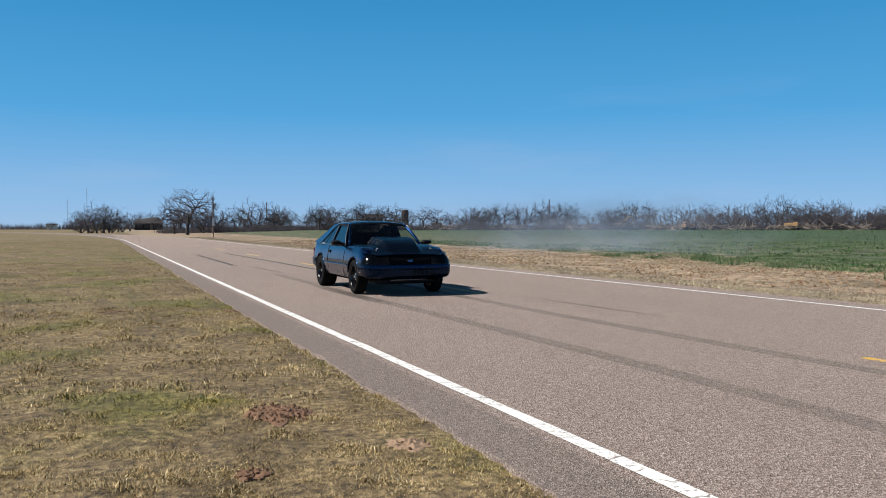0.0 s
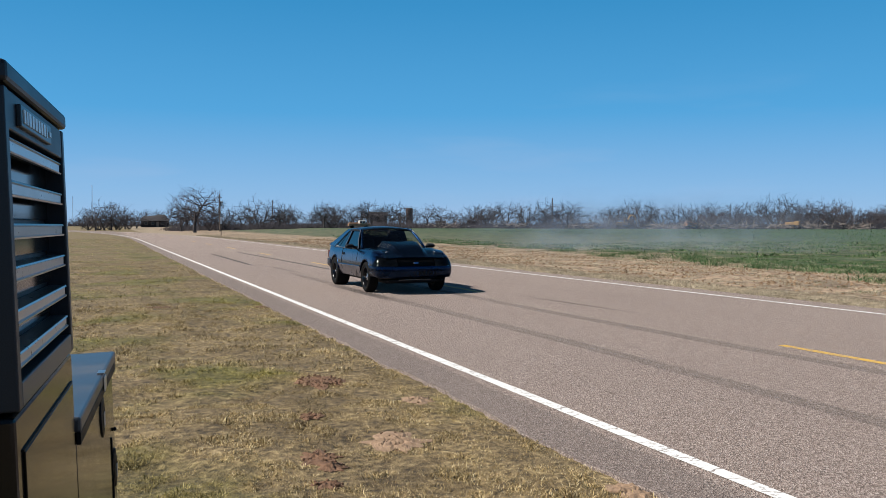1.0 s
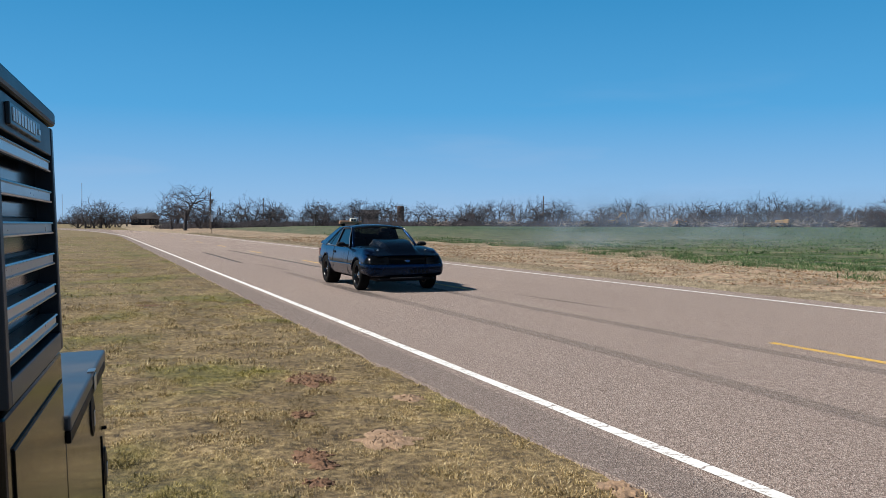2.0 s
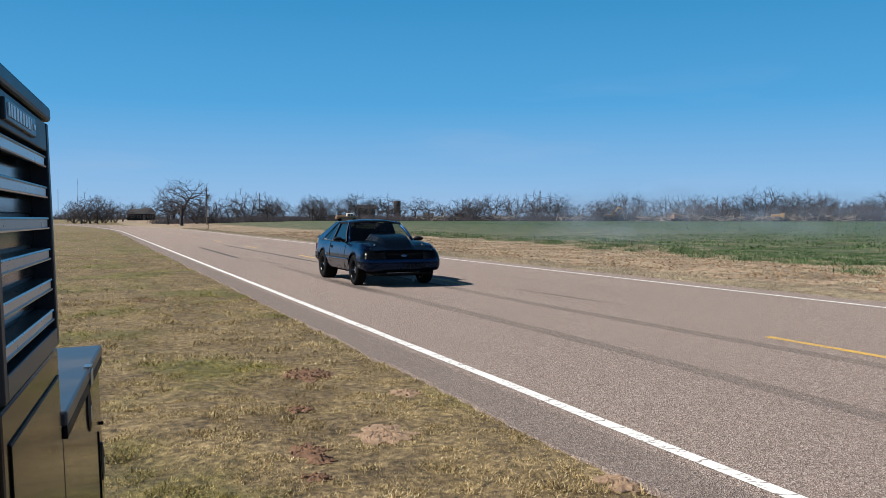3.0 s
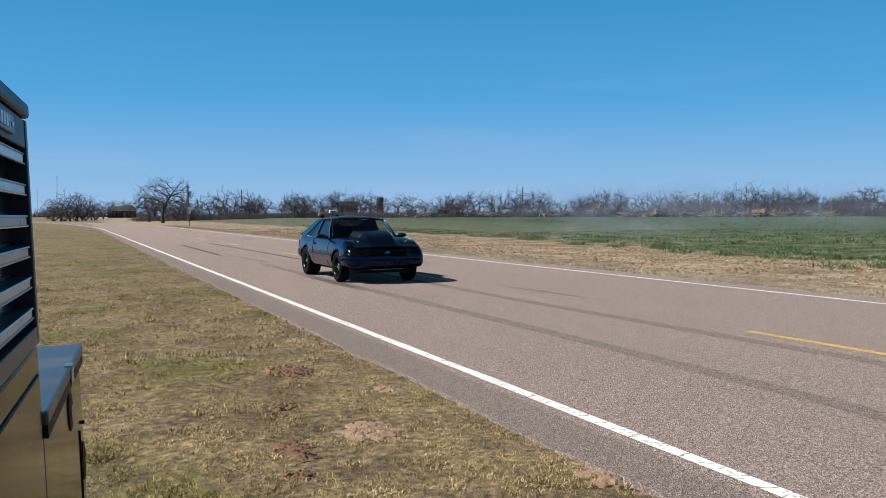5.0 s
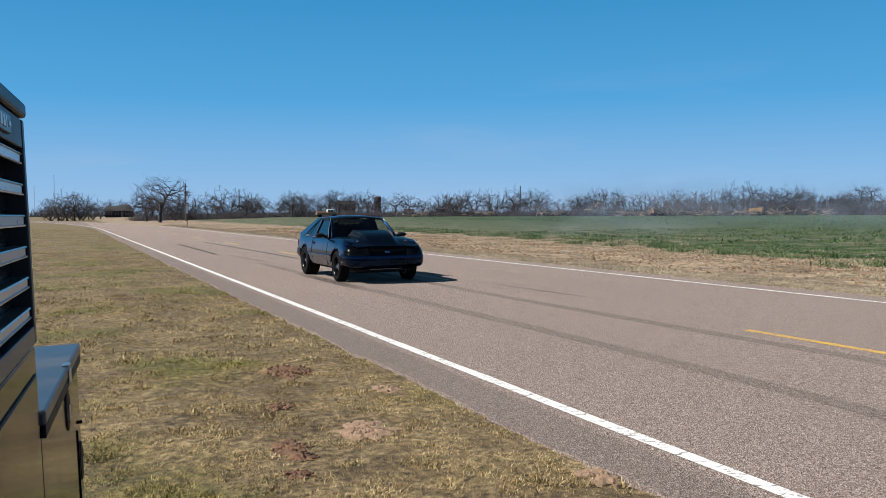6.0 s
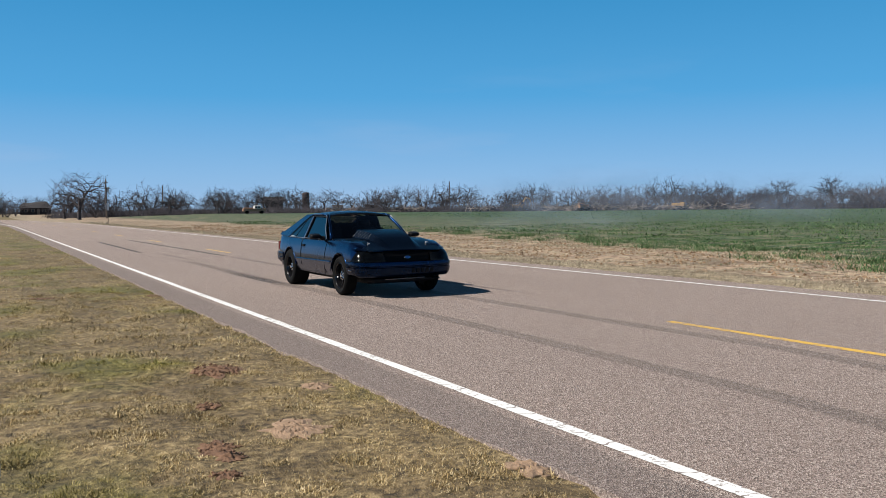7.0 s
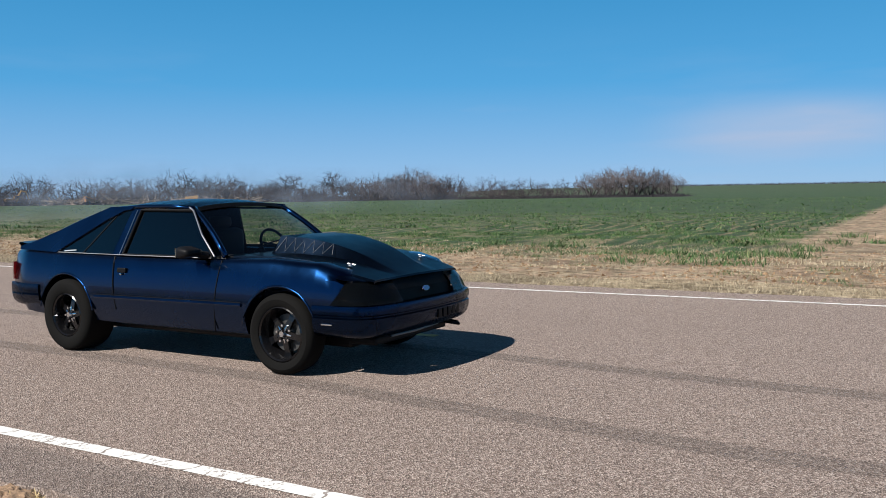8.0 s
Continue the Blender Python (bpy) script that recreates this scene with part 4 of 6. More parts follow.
    for s in (-1, 1):
        top = [(1.872, 0.792, 0.738), (1.925, 0.768, 0.745), (1.975, 0.69, 0.745), (2.01, 0.56, 0.745), (2.03, 0.40, 0.745)]
        low = [(1.775, 0.863, 0.576), (1.955, 0.838, 0.576), (2.055, 0.770, 0.576), (2.115, 0.60, 0.576), (2.145, 0.40, 0.576)]
        rows = []
        for f in (0, 0.25, 0.5, 0.75, 1.0):
            rows.append([(a[0] + (b[0] - a[0]) * f + 0.014 * math.sin(f * 3.14), s * (a[1] + (b[1] - a[1]) * f + 0.010 * math.sin(f * 3.14)), a[2] + (b[2] - a[2]) * f) for a, b in zip(top, low)])
        hl = part("headlight", sheet(bmesh.new(), rows, 0.02), M_SMOKED, car, "smoked black headlight lens", True)
        rows = []
        for x in np.linspace(1.80, 2.005, 9):
            half = float(np.interp(x, (0.69, 1.15, 1.6, 1.85, 2.035), (0.735, 0.73, 0.715, 0.69, 0.64)))
            base = float(np.interp(x, (1.6, 1.75, 1.85, 2.035), (0.876, 0.838, 0.806, 0.752)))
            yo = float(np.interp(x, (1.62, 1.83, 1.91, 1.975, 2.005), (0.815, 0.802, 0.776, 0.700, 0.645)))
            zo = float(np.interp(x, (1.62, 1.75, 1.83, 2.005), (0.815, 0.792, 0.766, 0.748)))
            yo = max(yo, half + 0.004)
            rows.append([(x, s * (half - 0.012 + (yo - half + 0.012) * f), base - 0.014 + (zo - base + 0.014) * (f ** 2.4)) for f in (0, 0.3, 0.6, 0.8, 0.92, 1.0)])
        part("fender_tip", sheet(bmesh.new(), rows, 0.01), M_NAVY, car, "", True)
        part("turn_signal", boxed(1.70, 1.80, s * 0.866 - 0.006, s * 0.866 + 0.006, 0.425, 0.437, 0.002), M_CHROME, fb, "small pale side marker")
    part("grille", sheet(bmesh.new(), [[(2.025, y, 0.742) for y in (-0.4, 0, 0.4)], [(2.085, y, 0.66) for y in (-0.4, 0, 0.4)], [(2.115, y, 0.576) for y in (-0.4, 0, 0.4)]], 0.03), M_BLACK, car, "black grille panel")
    bm = bmesh.new()
    lathe(bm, [(0.0, 0.006), (0.9, 0.006), (1.0, 0.0), (0.0, 0.0)], 24, "z")
    badge = part("badge", bm, M_CHROME, car, "small oval badge with a bright rim", m=Matrix.Translation((2.104, 0, 0.640)) @ Matrix.Rotation(radians(78), 4, "Y") @ Matrix.Diagonal((0.024, 0.056, 1.0, 1)))
    bm = bmesh.new()
    lathe(bm, [(0.0, 0.009), (0.84, 0.009), (0.86, 0.0), (0.0, 0.0)], 24, "z")
    part("badge_face", bm, M_BADGE, badge, "blue oval face")
    part("lower_bar", tube(bmesh.new(), [(1.98, -0.34, 0.285), (2.02, -0.05, 0.290), (2.00, 0.36, 0.296)], 0.010, 8), M_STEEL, car, "silver rod below the bumper")
    part("tow_hook", tube(bmesh.new(), [(1.95, 0.52, 0.29), (2.06, 0.52, 0.28), (2.10, 0.56, 0.27), (2.06, 0.60, 0.28), (1.95, 0.60, 0.29)], 0.014, 6), M_BLACK, car, "black tow hook")
    part("nose_core", boxed(1.55, 1.93, -0.74, 0.74, 0.36, 0.70, 0.02), M_BLACK, car, "black panel behind the lamps")
    part("valance", boxed(1.70, 1.98, -0.55, 0.55, 0.235, 0.30, 0.02), M_BLACK, car, "black lower valance")
    # rear end
    tail = [(-1.66, 0.872), (-1.95, 0.862), (-2.12, 0.83), (-2.23, 0.76), (-2.27, 0.5), (-2.29, 0.0)]
    full = wrap([(x, -y) for x, y in tail], [(0.05, 0.610), (0.006, 0.605), (0.0, 0.58), (0.0, 0.52), (0.010, 0.51), (0.0, 0.50), (0.015, 0.44), (0.06, 0.395)])
    rb = part("rear_bumper", full, M_NAVY, car, "dark navy moulded bumper", True)
    shade_by_angle(rb.data, 35)
    for s in (-1, 1):
        rows = [[(-2.115, s * 0.805, z), (-2.20, s * 0.76, z), (-2.24, s * 0.62, z), (-2.25, s * 0.42, z)] for z in (0.63, 0.72, 0.80)]
        part("tail_light", sheet(bmesh.new(), rows, 0.02), M_RED_LENS, car, "red tail light lens")
    part("rear_panel", sheet(bmesh.new(), [[(-2.245, y, z) for y in (-0.43, 0, 0.43)] for z in (0.60, 0.82)], 0.02), M_BLACK, car, "black rear panel")
    rows = []
    for x, z in ((-1.94, 0.985), (-2.06, 0.996), (-2.18, 1.008), (-2.19, 0.993), (-2.12, 0.945)):
        rows.append([(x + 0.06 * abs(u) ** 3, u * 0.73, z - 0.012 * u * u) for u in np.linspace(-1, 1, 13)])
    part("spoiler", sheet(bmesh.new(), rows, 0.02), M_NAVY, car, "low navy rear spoiler", True)
    # roof and hatch
    rows = []
    for x, z in ((0.140, 1.345), (0.07, 1.368), (-0.08, 1.385), (-0.35, 1.396), (-0.62, 1.386), (-0.90, 1.350)):
        rows.append([(x - 0.02 * u * u, u * 0.597, z - 0.052 * abs(u) ** 2.4) for u in np.linspace(-1, 1, 13)])
    part("roof", sheet(bmesh.new(), rows, 0.03), M_NAVY, car, "", True)
    rows = []
    for f in np.linspace(0, 1, 7):
        x = -0.93 - 0.92 * f
        z = 1.338 - 0.338 * f - 0.03 * math.sin(f * 3.14) * -0.6
        half = 0.585 + 0.085 * f
        rows.append([(x, u * half, z - 0.045 * (1 - 0.5 * f) * u * u) for u in np.linspace(-1, 1, 9)])
    part("hatch_glass", sheet(bmesh.new(), rows, 0.006), M_GLASS, car, "dark tinted hatch glass", True)
    for s in (-1, 1):
        pts = [(-0.90, s * 0.592, 1.305)] + [(r[0][0], s * (abs(r[0][1]) + 0.012), r[0][2] + 0.006) for r in rows] + [(-2.02, s * 0.705, 0.955)]
        part("hatch_rail", tube(bmesh.new(), pts, 0.024, 8), M_NAVY, car, "", True)
    part("hatch_sill", sheet(bmesh.new(), [[(-1.83, u * 0.69, 1.008 - 0.022 * u * u) for u in np.linspace(-1, 1, 9)], [(-2.02, u * 0.72, 0.985 - 0.02 * u * u) for u in np.linspace(-1, 1, 9)]], 0.03), M_NAVY, car, "", True)
    # windscreen
    rows = []
    for f in np.linspace(0, 1, 6):
        row = []
        for u in np.linspace(-1, 1, 13):
            lo = Vector((0.735 - 0.115 * u * u, u * 0.735, 0.912))
            hi = Vector((0.150 - 0.035 * u * u, u * 0.580, 1.352 - 0.042 * abs(u) ** 2.4))
            p = lo.lerp(hi, f)
            p.x += 0.018 * math.sin(f * 3.14)
            p.z += 0.014 * math.sin(f * 3.14)
            row.append(p)
        rows.append(row)
    part("windscreen", sheet(bmesh.new(), rows), M_CLEAR, car, "clear windscreen", True)
    part("windscreen_header", sheet(bmesh.new(), [[p + Vector((0.006, 0, 0.004)) for p in rows[-1]], [p + Vector((0.008, 0, 0.006)) for p in [a.lerp(b, 0.45) for a, b in zip(rows[-1], rows[-2])]]], 0.006), M_BLACK, car, "dark band along the windscreen's top")
    for s in (-1, 1):
        i = 0 if s < 0 else -1
        part("a_pillar", tube(bmesh.new(), [tuple(r[i]) for r in rows], 0.026, 8), M_NAVY, car, "", True)
        part("pillar_trim", tube(bmesh.new(), [(0.555, s * 0.792, 0.912), (0.36, s * 0.735, 1.09), (0.165, s * 0.628, 1.288), (0.10, s * 0.612, 1.318)], 0.008, 6), M_STEEL, car, "bright trim strip")
        part("roof_rail", tube(bmesh.new(), [(0.13, s * 0.600, 1.312), (-0.15, s * 0.602, 1.330), (-0.5, s * 0.602, 1.331), (-0.92, s * 0.596, 1.306)], 0.020, 8), M_NAVY, car, "", True)
        # side glazing and pillars
        if s < 0:
            part("door_window", side_slab([(-0.560, 0.900), (0.510, 0.905), (0.140, 1.285), (-0.490, 1.290)], s, 0.004, -0.012), M_GLASS, car, "dark tinted door glass")
        q = [(-0.705, 0.905), (-0.615, 1.298), (-0.70, 1.288), (-0.91, 1.200), (-1.47, 0.910)]
        part("quarter_window", side_slab(q, s, 0.005, 0.0), M_GLASS, car, "dark tinted quarter glass")
        for a, b in (((-0.80, 1.240), (-1.10, 0.908)),):
            part("window_divider", tube(bmesh.new(), [on_side(*a, s, 0.006), on_side(*b, s, 0.006)], 0.006, 6), M_BLACK, car, "thin black divider")
        part("b_pillar", side_slab([(-0.705, 0.895), (-0.565, 0.895), (-0.495, 1.310), (-0.615, 1.310)], s, 0.012 * s, 0.004), M_NAVY, car, "dark navy door pillar")
        part("b_pillar_trim", tube(bmesh.new(), [on_side(-0.60, 0.905, s, 0.014), on_side(-0.535, 1.298, s, 0.014)], 0.0045, 6), M_TRIM, car, "bright trim strip")
        c = [(-0.615, 1.298), (-0.58, 1.328), (-0.90, 1.322), (-1.20, 1.222), (-1.53, 1.102), (-1.85, 0.995), (-2.02, 0.955), (-2.02, 0.925), (-1.47, 0.905), (-0.91, 1.200), (-0.70, 1.288)]
        part("c_pillar", side_slab(c, s, -0.02 * s if s > 0 else 0.02, 0.0), M_NAVY, car)
        frame_pts = [on_side(x, z, s, 0.004) for x, z in ((-0.565, 0.905), (0.525, 0.905), (0.148, 1.293), (-0.492, 1.298), (-0.565, 0.905))]
        part("door_frame", tube(bmesh.new(), frame_pts, 0.013, 6), M_BLACK, car, "black window frame")
        part("belt_trim", tube(bmesh.new(), [(0.52, s * 0.800, 0.900), (-0.5, s * 0.800, 0.904), (-1.48, s * 0.786, 0.912)], 0.004, 6), M_STEEL, car, "thin bright belt strip")
        # door details
        for x0, x1, z0, z1 in ((0.655, 0.575, 0.885, 0.30), (-0.640, -0.60, 0.89, 0.42)):
            pts = [(x0 + (x1 - x0) * f, s * (float(np.interp(z0 + (z1 - z0) * f, (0.30, 0.42, 0.56, 0.66, 0.76, 0.86, 0.89), (0.83, 0.852, 0.868, 0.862, 0.846, 0.824, 0.806)))), z0 + (z1 - z0) * f) for f in np.linspace(0, 1, 9)]
            part("door_seam", tube(bmesh.new(), pts, 0.0055, 5), M_BLACK, car, "dark door gap")
        part("side_moulding", tube(bmesh.new(), [(0.90, s * 0.868, 0.535), (0.62, s * 0.870, 0.535), (-0.62, s * 0.868, 0.530), (-0.86, s * 0.868, 0.528)], 0.016, 6), M_NAVY, car, "navy rub strip")
        part("crease", tube(bmesh.new(), [(0.90, s * 0.872, 0.556), (-0.86, s * 0.872, 0.550)], 0.004, 5), M_BLACK, car, "thin dark line above the rub strip")
        hd = part("door_handle", boxed(-0.565, -0.455, s * 0.848 - 0.012, s * 0.848 + 0.012, 0.752, 0.795, 0.008), M_BLACK, car, "black recessed door handle")
        bm = bmesh.new()
        bmesh.ops.create_uvsphere(bm, u_segments=10, v_segments=6, radius=0.012)
        part("lock", bm, M_CHROME, hd, "silver lock", m=pose(-0.51, s * 0.862, 0.742))
        # mirror
        bm = bmesh.new()
        box(bm, 0.36, 0.50, s * 0.955 - 0.09, s * 0.955 + 0.09, 0.905, 1.005, 0.03)
        for v in bm.verts:
            if v.co.x > 0.45:
                v.co.z = 0.955 + (v.co.z - 0.955) * 0.62
        mr = part("mirror", bm, M_BLACK, car, "dark door mirror", True)
        part("mirror_stalk", tube(bmesh.new(), [(0.47, s * 0.79, 0.92), (0.44, s * 0.88, 0.94)], [0.035, 0.028], 8), M_BLACK, mr, "black mirror foot")
        part("mirror_glass", boxed(0.353, 0.359, s * 0.955 - 0.075, s * 0.955 + 0.075, 0.918, 0.992), M_CHROME, mr, "mirror glass")
    part("quarter_badge", tube(bmesh.new(), [on_side(-1.20, 0.935, -1, 0.012), on_side(-1.36, 0.925, -1, 0.012)], 0.006, 5), M_LETTER, car, "small pale script bar on the quarter glass")
    # cabin
    part("dashboard", boxed(0.36, 0.64, -0.70, 0.70, 0.62, 0.905, 0.04), M_CABIN, car, "dark dashboard")
    for y in (-0.36, 0.36):
        bm = boxed(-0.42, 0.12, y - 0.24, y + 0.24, 0.42, 0.58, 0.05)
        box(bm, -0.56, -0.38, y - 0.24, y + 0.24, 0.50, 1.10, 0.06)
        box(bm, -0.56, -0.44, y - 0.12, y + 0.12, 1.10, 1.22, 0.04)
        part("seat", bm, M_CABIN, car, "dark bucket seat", True)
    part("rear_bulkhead", boxed(-0.80, -0.70, -0.66, 0.66, 0.45, 1.16, 0.05), M_CABIN, car, "dark folded rear seat")
    bm = bmesh.new()
    pts = [(0.0, 0.175 * math.cos(2 * math.pi * k / 28), 0.175 * math.sin(2 * math.pi * k / 28)) for k in range(29)]
    tube(bm, pts, 0.014, 8, False)
    for a in (0.3, 2.84, 4.71):
        tube(bm, [(0.03, 0, 0), (0.0, 0.17 * math.cos(a), 0.17 * math.sin(a))], 0.010, 6)
    part("steering_wheel", bm, M_BLACK, car, "black steering wheel", True, m=pose(0.20, 0.36, 0.93, 0, -24, 0))
    part("steering_column", tube(bmesh.new(), [(0.22, 0.36, 0.925), (0.45, 0.36, 0.82)], 0.025, 8), M_BLACK, car)
    part("transmission_tunnel", boxed(-0.6, 0.5, -0.12, 0.12, 0.40, 0.56, 0.04), M_CABIN, car)
    return car


car = build_car()
WHEELS = {}
for s in (-1, 1):
    WHEELS[build_wheel(car, s, 0.322, 0.21, 0.222)] = ((1.277, s * 0.755, 0.322), 0.322)
    WHEELS[build_wheel(car, s, 0.335, 0.31, 0.205)] = ((-1.277, s * 0.715, 0.335), 0.335)


# ---- tool chest and job box beside the camera ----
CHEST = pose(-0.088, 1.493, 0, 0, -2.0, -4.5)  # y along the front, x out of it


def build_chest():
    chest = thing("top_tool_chest", "glossy black steel top tool chest with aluminium drawer pulls", "tool chest", CHEST)
    L, D = 0.715, 0.42
    part("body", boxed(-D, -0.046, 0, L, 1.102, 1.624, 0.006), M_SATIN, chest)
    part("lid", boxed(-D - 0.006, 0.006, -0.006, L + 0.006, 1.627, 1.662, 0.008), M_SATIN, chest, "black steel lid")
    for y0, y1 in ((0.0, 0.030), (L - 0.030, L)):
        part("front_post", boxed(-0.047, 0.0, y0, y1, 1.105, 1.622, 0.003), M_SATIN, chest)
    part("header_panel", boxed(-0.047, -0.002, 0.033, L - 0.033, 1.556, 1.622, 0.003), M_SATIN, chest)
    plate = part("name_plate", boxed(-0.003, 0.006, 0.11, 0.46, 1.568, 1.606, 0.002), M_PLATE, chest, "dark plate with pale bars")
    y = 0.130
    for w in (0.020, 0.018, 0.030, 0.026, 0.030, 0.026, 0.028, 0.030, 0.012):
        part("letter_bar", boxed(0.0062, 0.008, y, y + w * 0.78, 1.576, 1.599), M_LETTER, plate)
        y += w + 0.006
    part("plate_mark", boxed(0.0062, 0.008, y + 0.02, y + 0.045, 1.582, 1.592), M_LETTER, plate)
    tops = (1.550, 1.480, 1.410, 1.340, 1.270, 1.200)
    for i, z in enumerate(tops):
        z1 = tops[i + 1] if i + 1 < len(tops) else 1.150
        dr = part("drawer", boxed(-0.045, -0.038, 0.034, L - 0.034, z1 + 0.004, z - 0.004, 0.002), M_ENAMEL, chest, "black drawer front")
        bm = bmesh.new()
        prof = [(-0.0385, z - 0.004), (-0.003, z - 0.006), (-0.001, z - 0.009), (-0.005, z - 0.011), (-0.0055, z - 0.027), (-0.001, z - 0.029), (-0.002, z - 0.032), (-0.009, z - 0.032), (-0.010, z - 0.010), (-0.0385, z - 0.009)]
        a = [bm.verts.new((x, 0.038, q)) for x, q in prof]
        b = [bm.verts.new((x, L - 0.062, q)) for x, q in prof]
        for k in range(len(prof)):
            bm.faces.new((a[k], a[(k + 1) % len(prof)], b[(k + 1) % len(prof)], b[k]))
        bm.faces.new(a)
        bm.faces.new(b)
        part("drawer_pull", bm, M_PULL, dr, "full-width aluminium pull")
    part("base_rail", boxed(-0.047, 0.0, 0.033, L - 0.033, 1.105, 1.147, 0.003), M_LID, chest, "blue-black base rail")

    cab = thing("tool_cabinet", "glossy black steel roller cabinet under the top chest", "tool cabinet", CHEST)
    part("body", boxed(-0.46, -0.006, -0.01, L + 0.006, 0.13, 1.098, 0.008), M_ENAMEL, cab)
    part("drawer", boxed(-0.0058, -0.002, 0.045, L - 0.03, 0.60, 1.030, 0.001), M_ENAMEL, cab, "large flat black drawer front")
    part("drawer", boxed(-0.0058, -0.002, 0.045, L - 0.03, 0.17, 0.59, 0.001), M_ENAMEL, cab, "large flat black drawer front")
    part("drawer_gap", boxed(-0.0058, -0.003, 0.040, L - 0.025, 1.031, 1.035), M_BLACK, cab, "dark gap above the drawer")
    for x in (-0.40, -0.06):
        for y in (0.06, L - 0.06):
            bm = bmesh.new()
            lathe(bm, [(0.02, -0.02), (0.062, -0.018), (0.062, 0.018), (0.02, 0.02)], 20, "y")
            cs = part("caster", bm, M_TYRE, cab, "black rubber caster", m=pose(x, y, 0.062))
            part("fork", boxed(-0.03, 0.03, -0.03, 0.03, 0.035, 0.07, 0.005), M_STEEL, cs, "steel fork")

    job = thing("job_box", "long black steel job box with a sky-tinted lid and paddle latches", "storage box", CHEST)
    y0, y1 = L + 0.012, 1.85
    part("body", boxed(-0.60, -0.006, y0, y1, 0.0, 0.90, 0.010), M_ENAMEL, job)
    lid = part("lid", boxed(-0.61, 0.008, y0 - 0.004, y1 + 0.006, 0.902, 0.940, 0.007), M_LID, job, "steel lid with the sky's blue put into its colour")
    part("lid_lip", boxed(-0.0055, 0.006, y0, y1, 0.872, 0.9015, 0.002), M_BLACK, lid, "black folded lid lip")
    for yc, zc in ((1.40, 0.80), (1.79, 0.53)):
        bm = bmesh.new()
        lathe(bm, [(0.0, 0.0), (1.0, 0.0), (0.96, 0.004), (0.60, 0.007), (0.0, 0.003)], 28, "z")
        part("latch", bm, M_BLACK, job, "black oval paddle latch", m=Matrix.Translation((-0.006, yc, zc)) @ Matrix.Rotation(radians(90), 4, "Y") @ Matrix.Diagonal((0.070, 0.060, 1.0, 1)))
        part("hasp", boxed(0.0, 0.003, yc - 0.018, yc + 0.018, zc - 0.035, zc + 0.01, 0.001), M_STEEL, job, "bright latch tongue")
    part("hasp_plate", boxed(0.0085, 0.012, 1.34, 1.41, 0.885, 0.930, 0.001), M_PULL, lid, "pale hasp plate")
    part("hasp_strap", boxed(-0.010, 0.0122, 1.345, 1.405, 0.9405, 0.9440, 0.001), M_PULL, lid, "pale bent hasp strap")
    part("end_seam", boxed(-0.0058, -0.002, 1.69, 1.70, 0.10, 0.66), M_BLACK, job, "dark door gap")
    bm = bmesh.new()
    bmesh.ops.create_uvsphere(bm, u_segments=10, v_segments=8, radius=0.007)
    part("knob", bm, M_BLACK, job, "black knob", m=pose(-0.001, 1.80, 0.665))


build_chest()


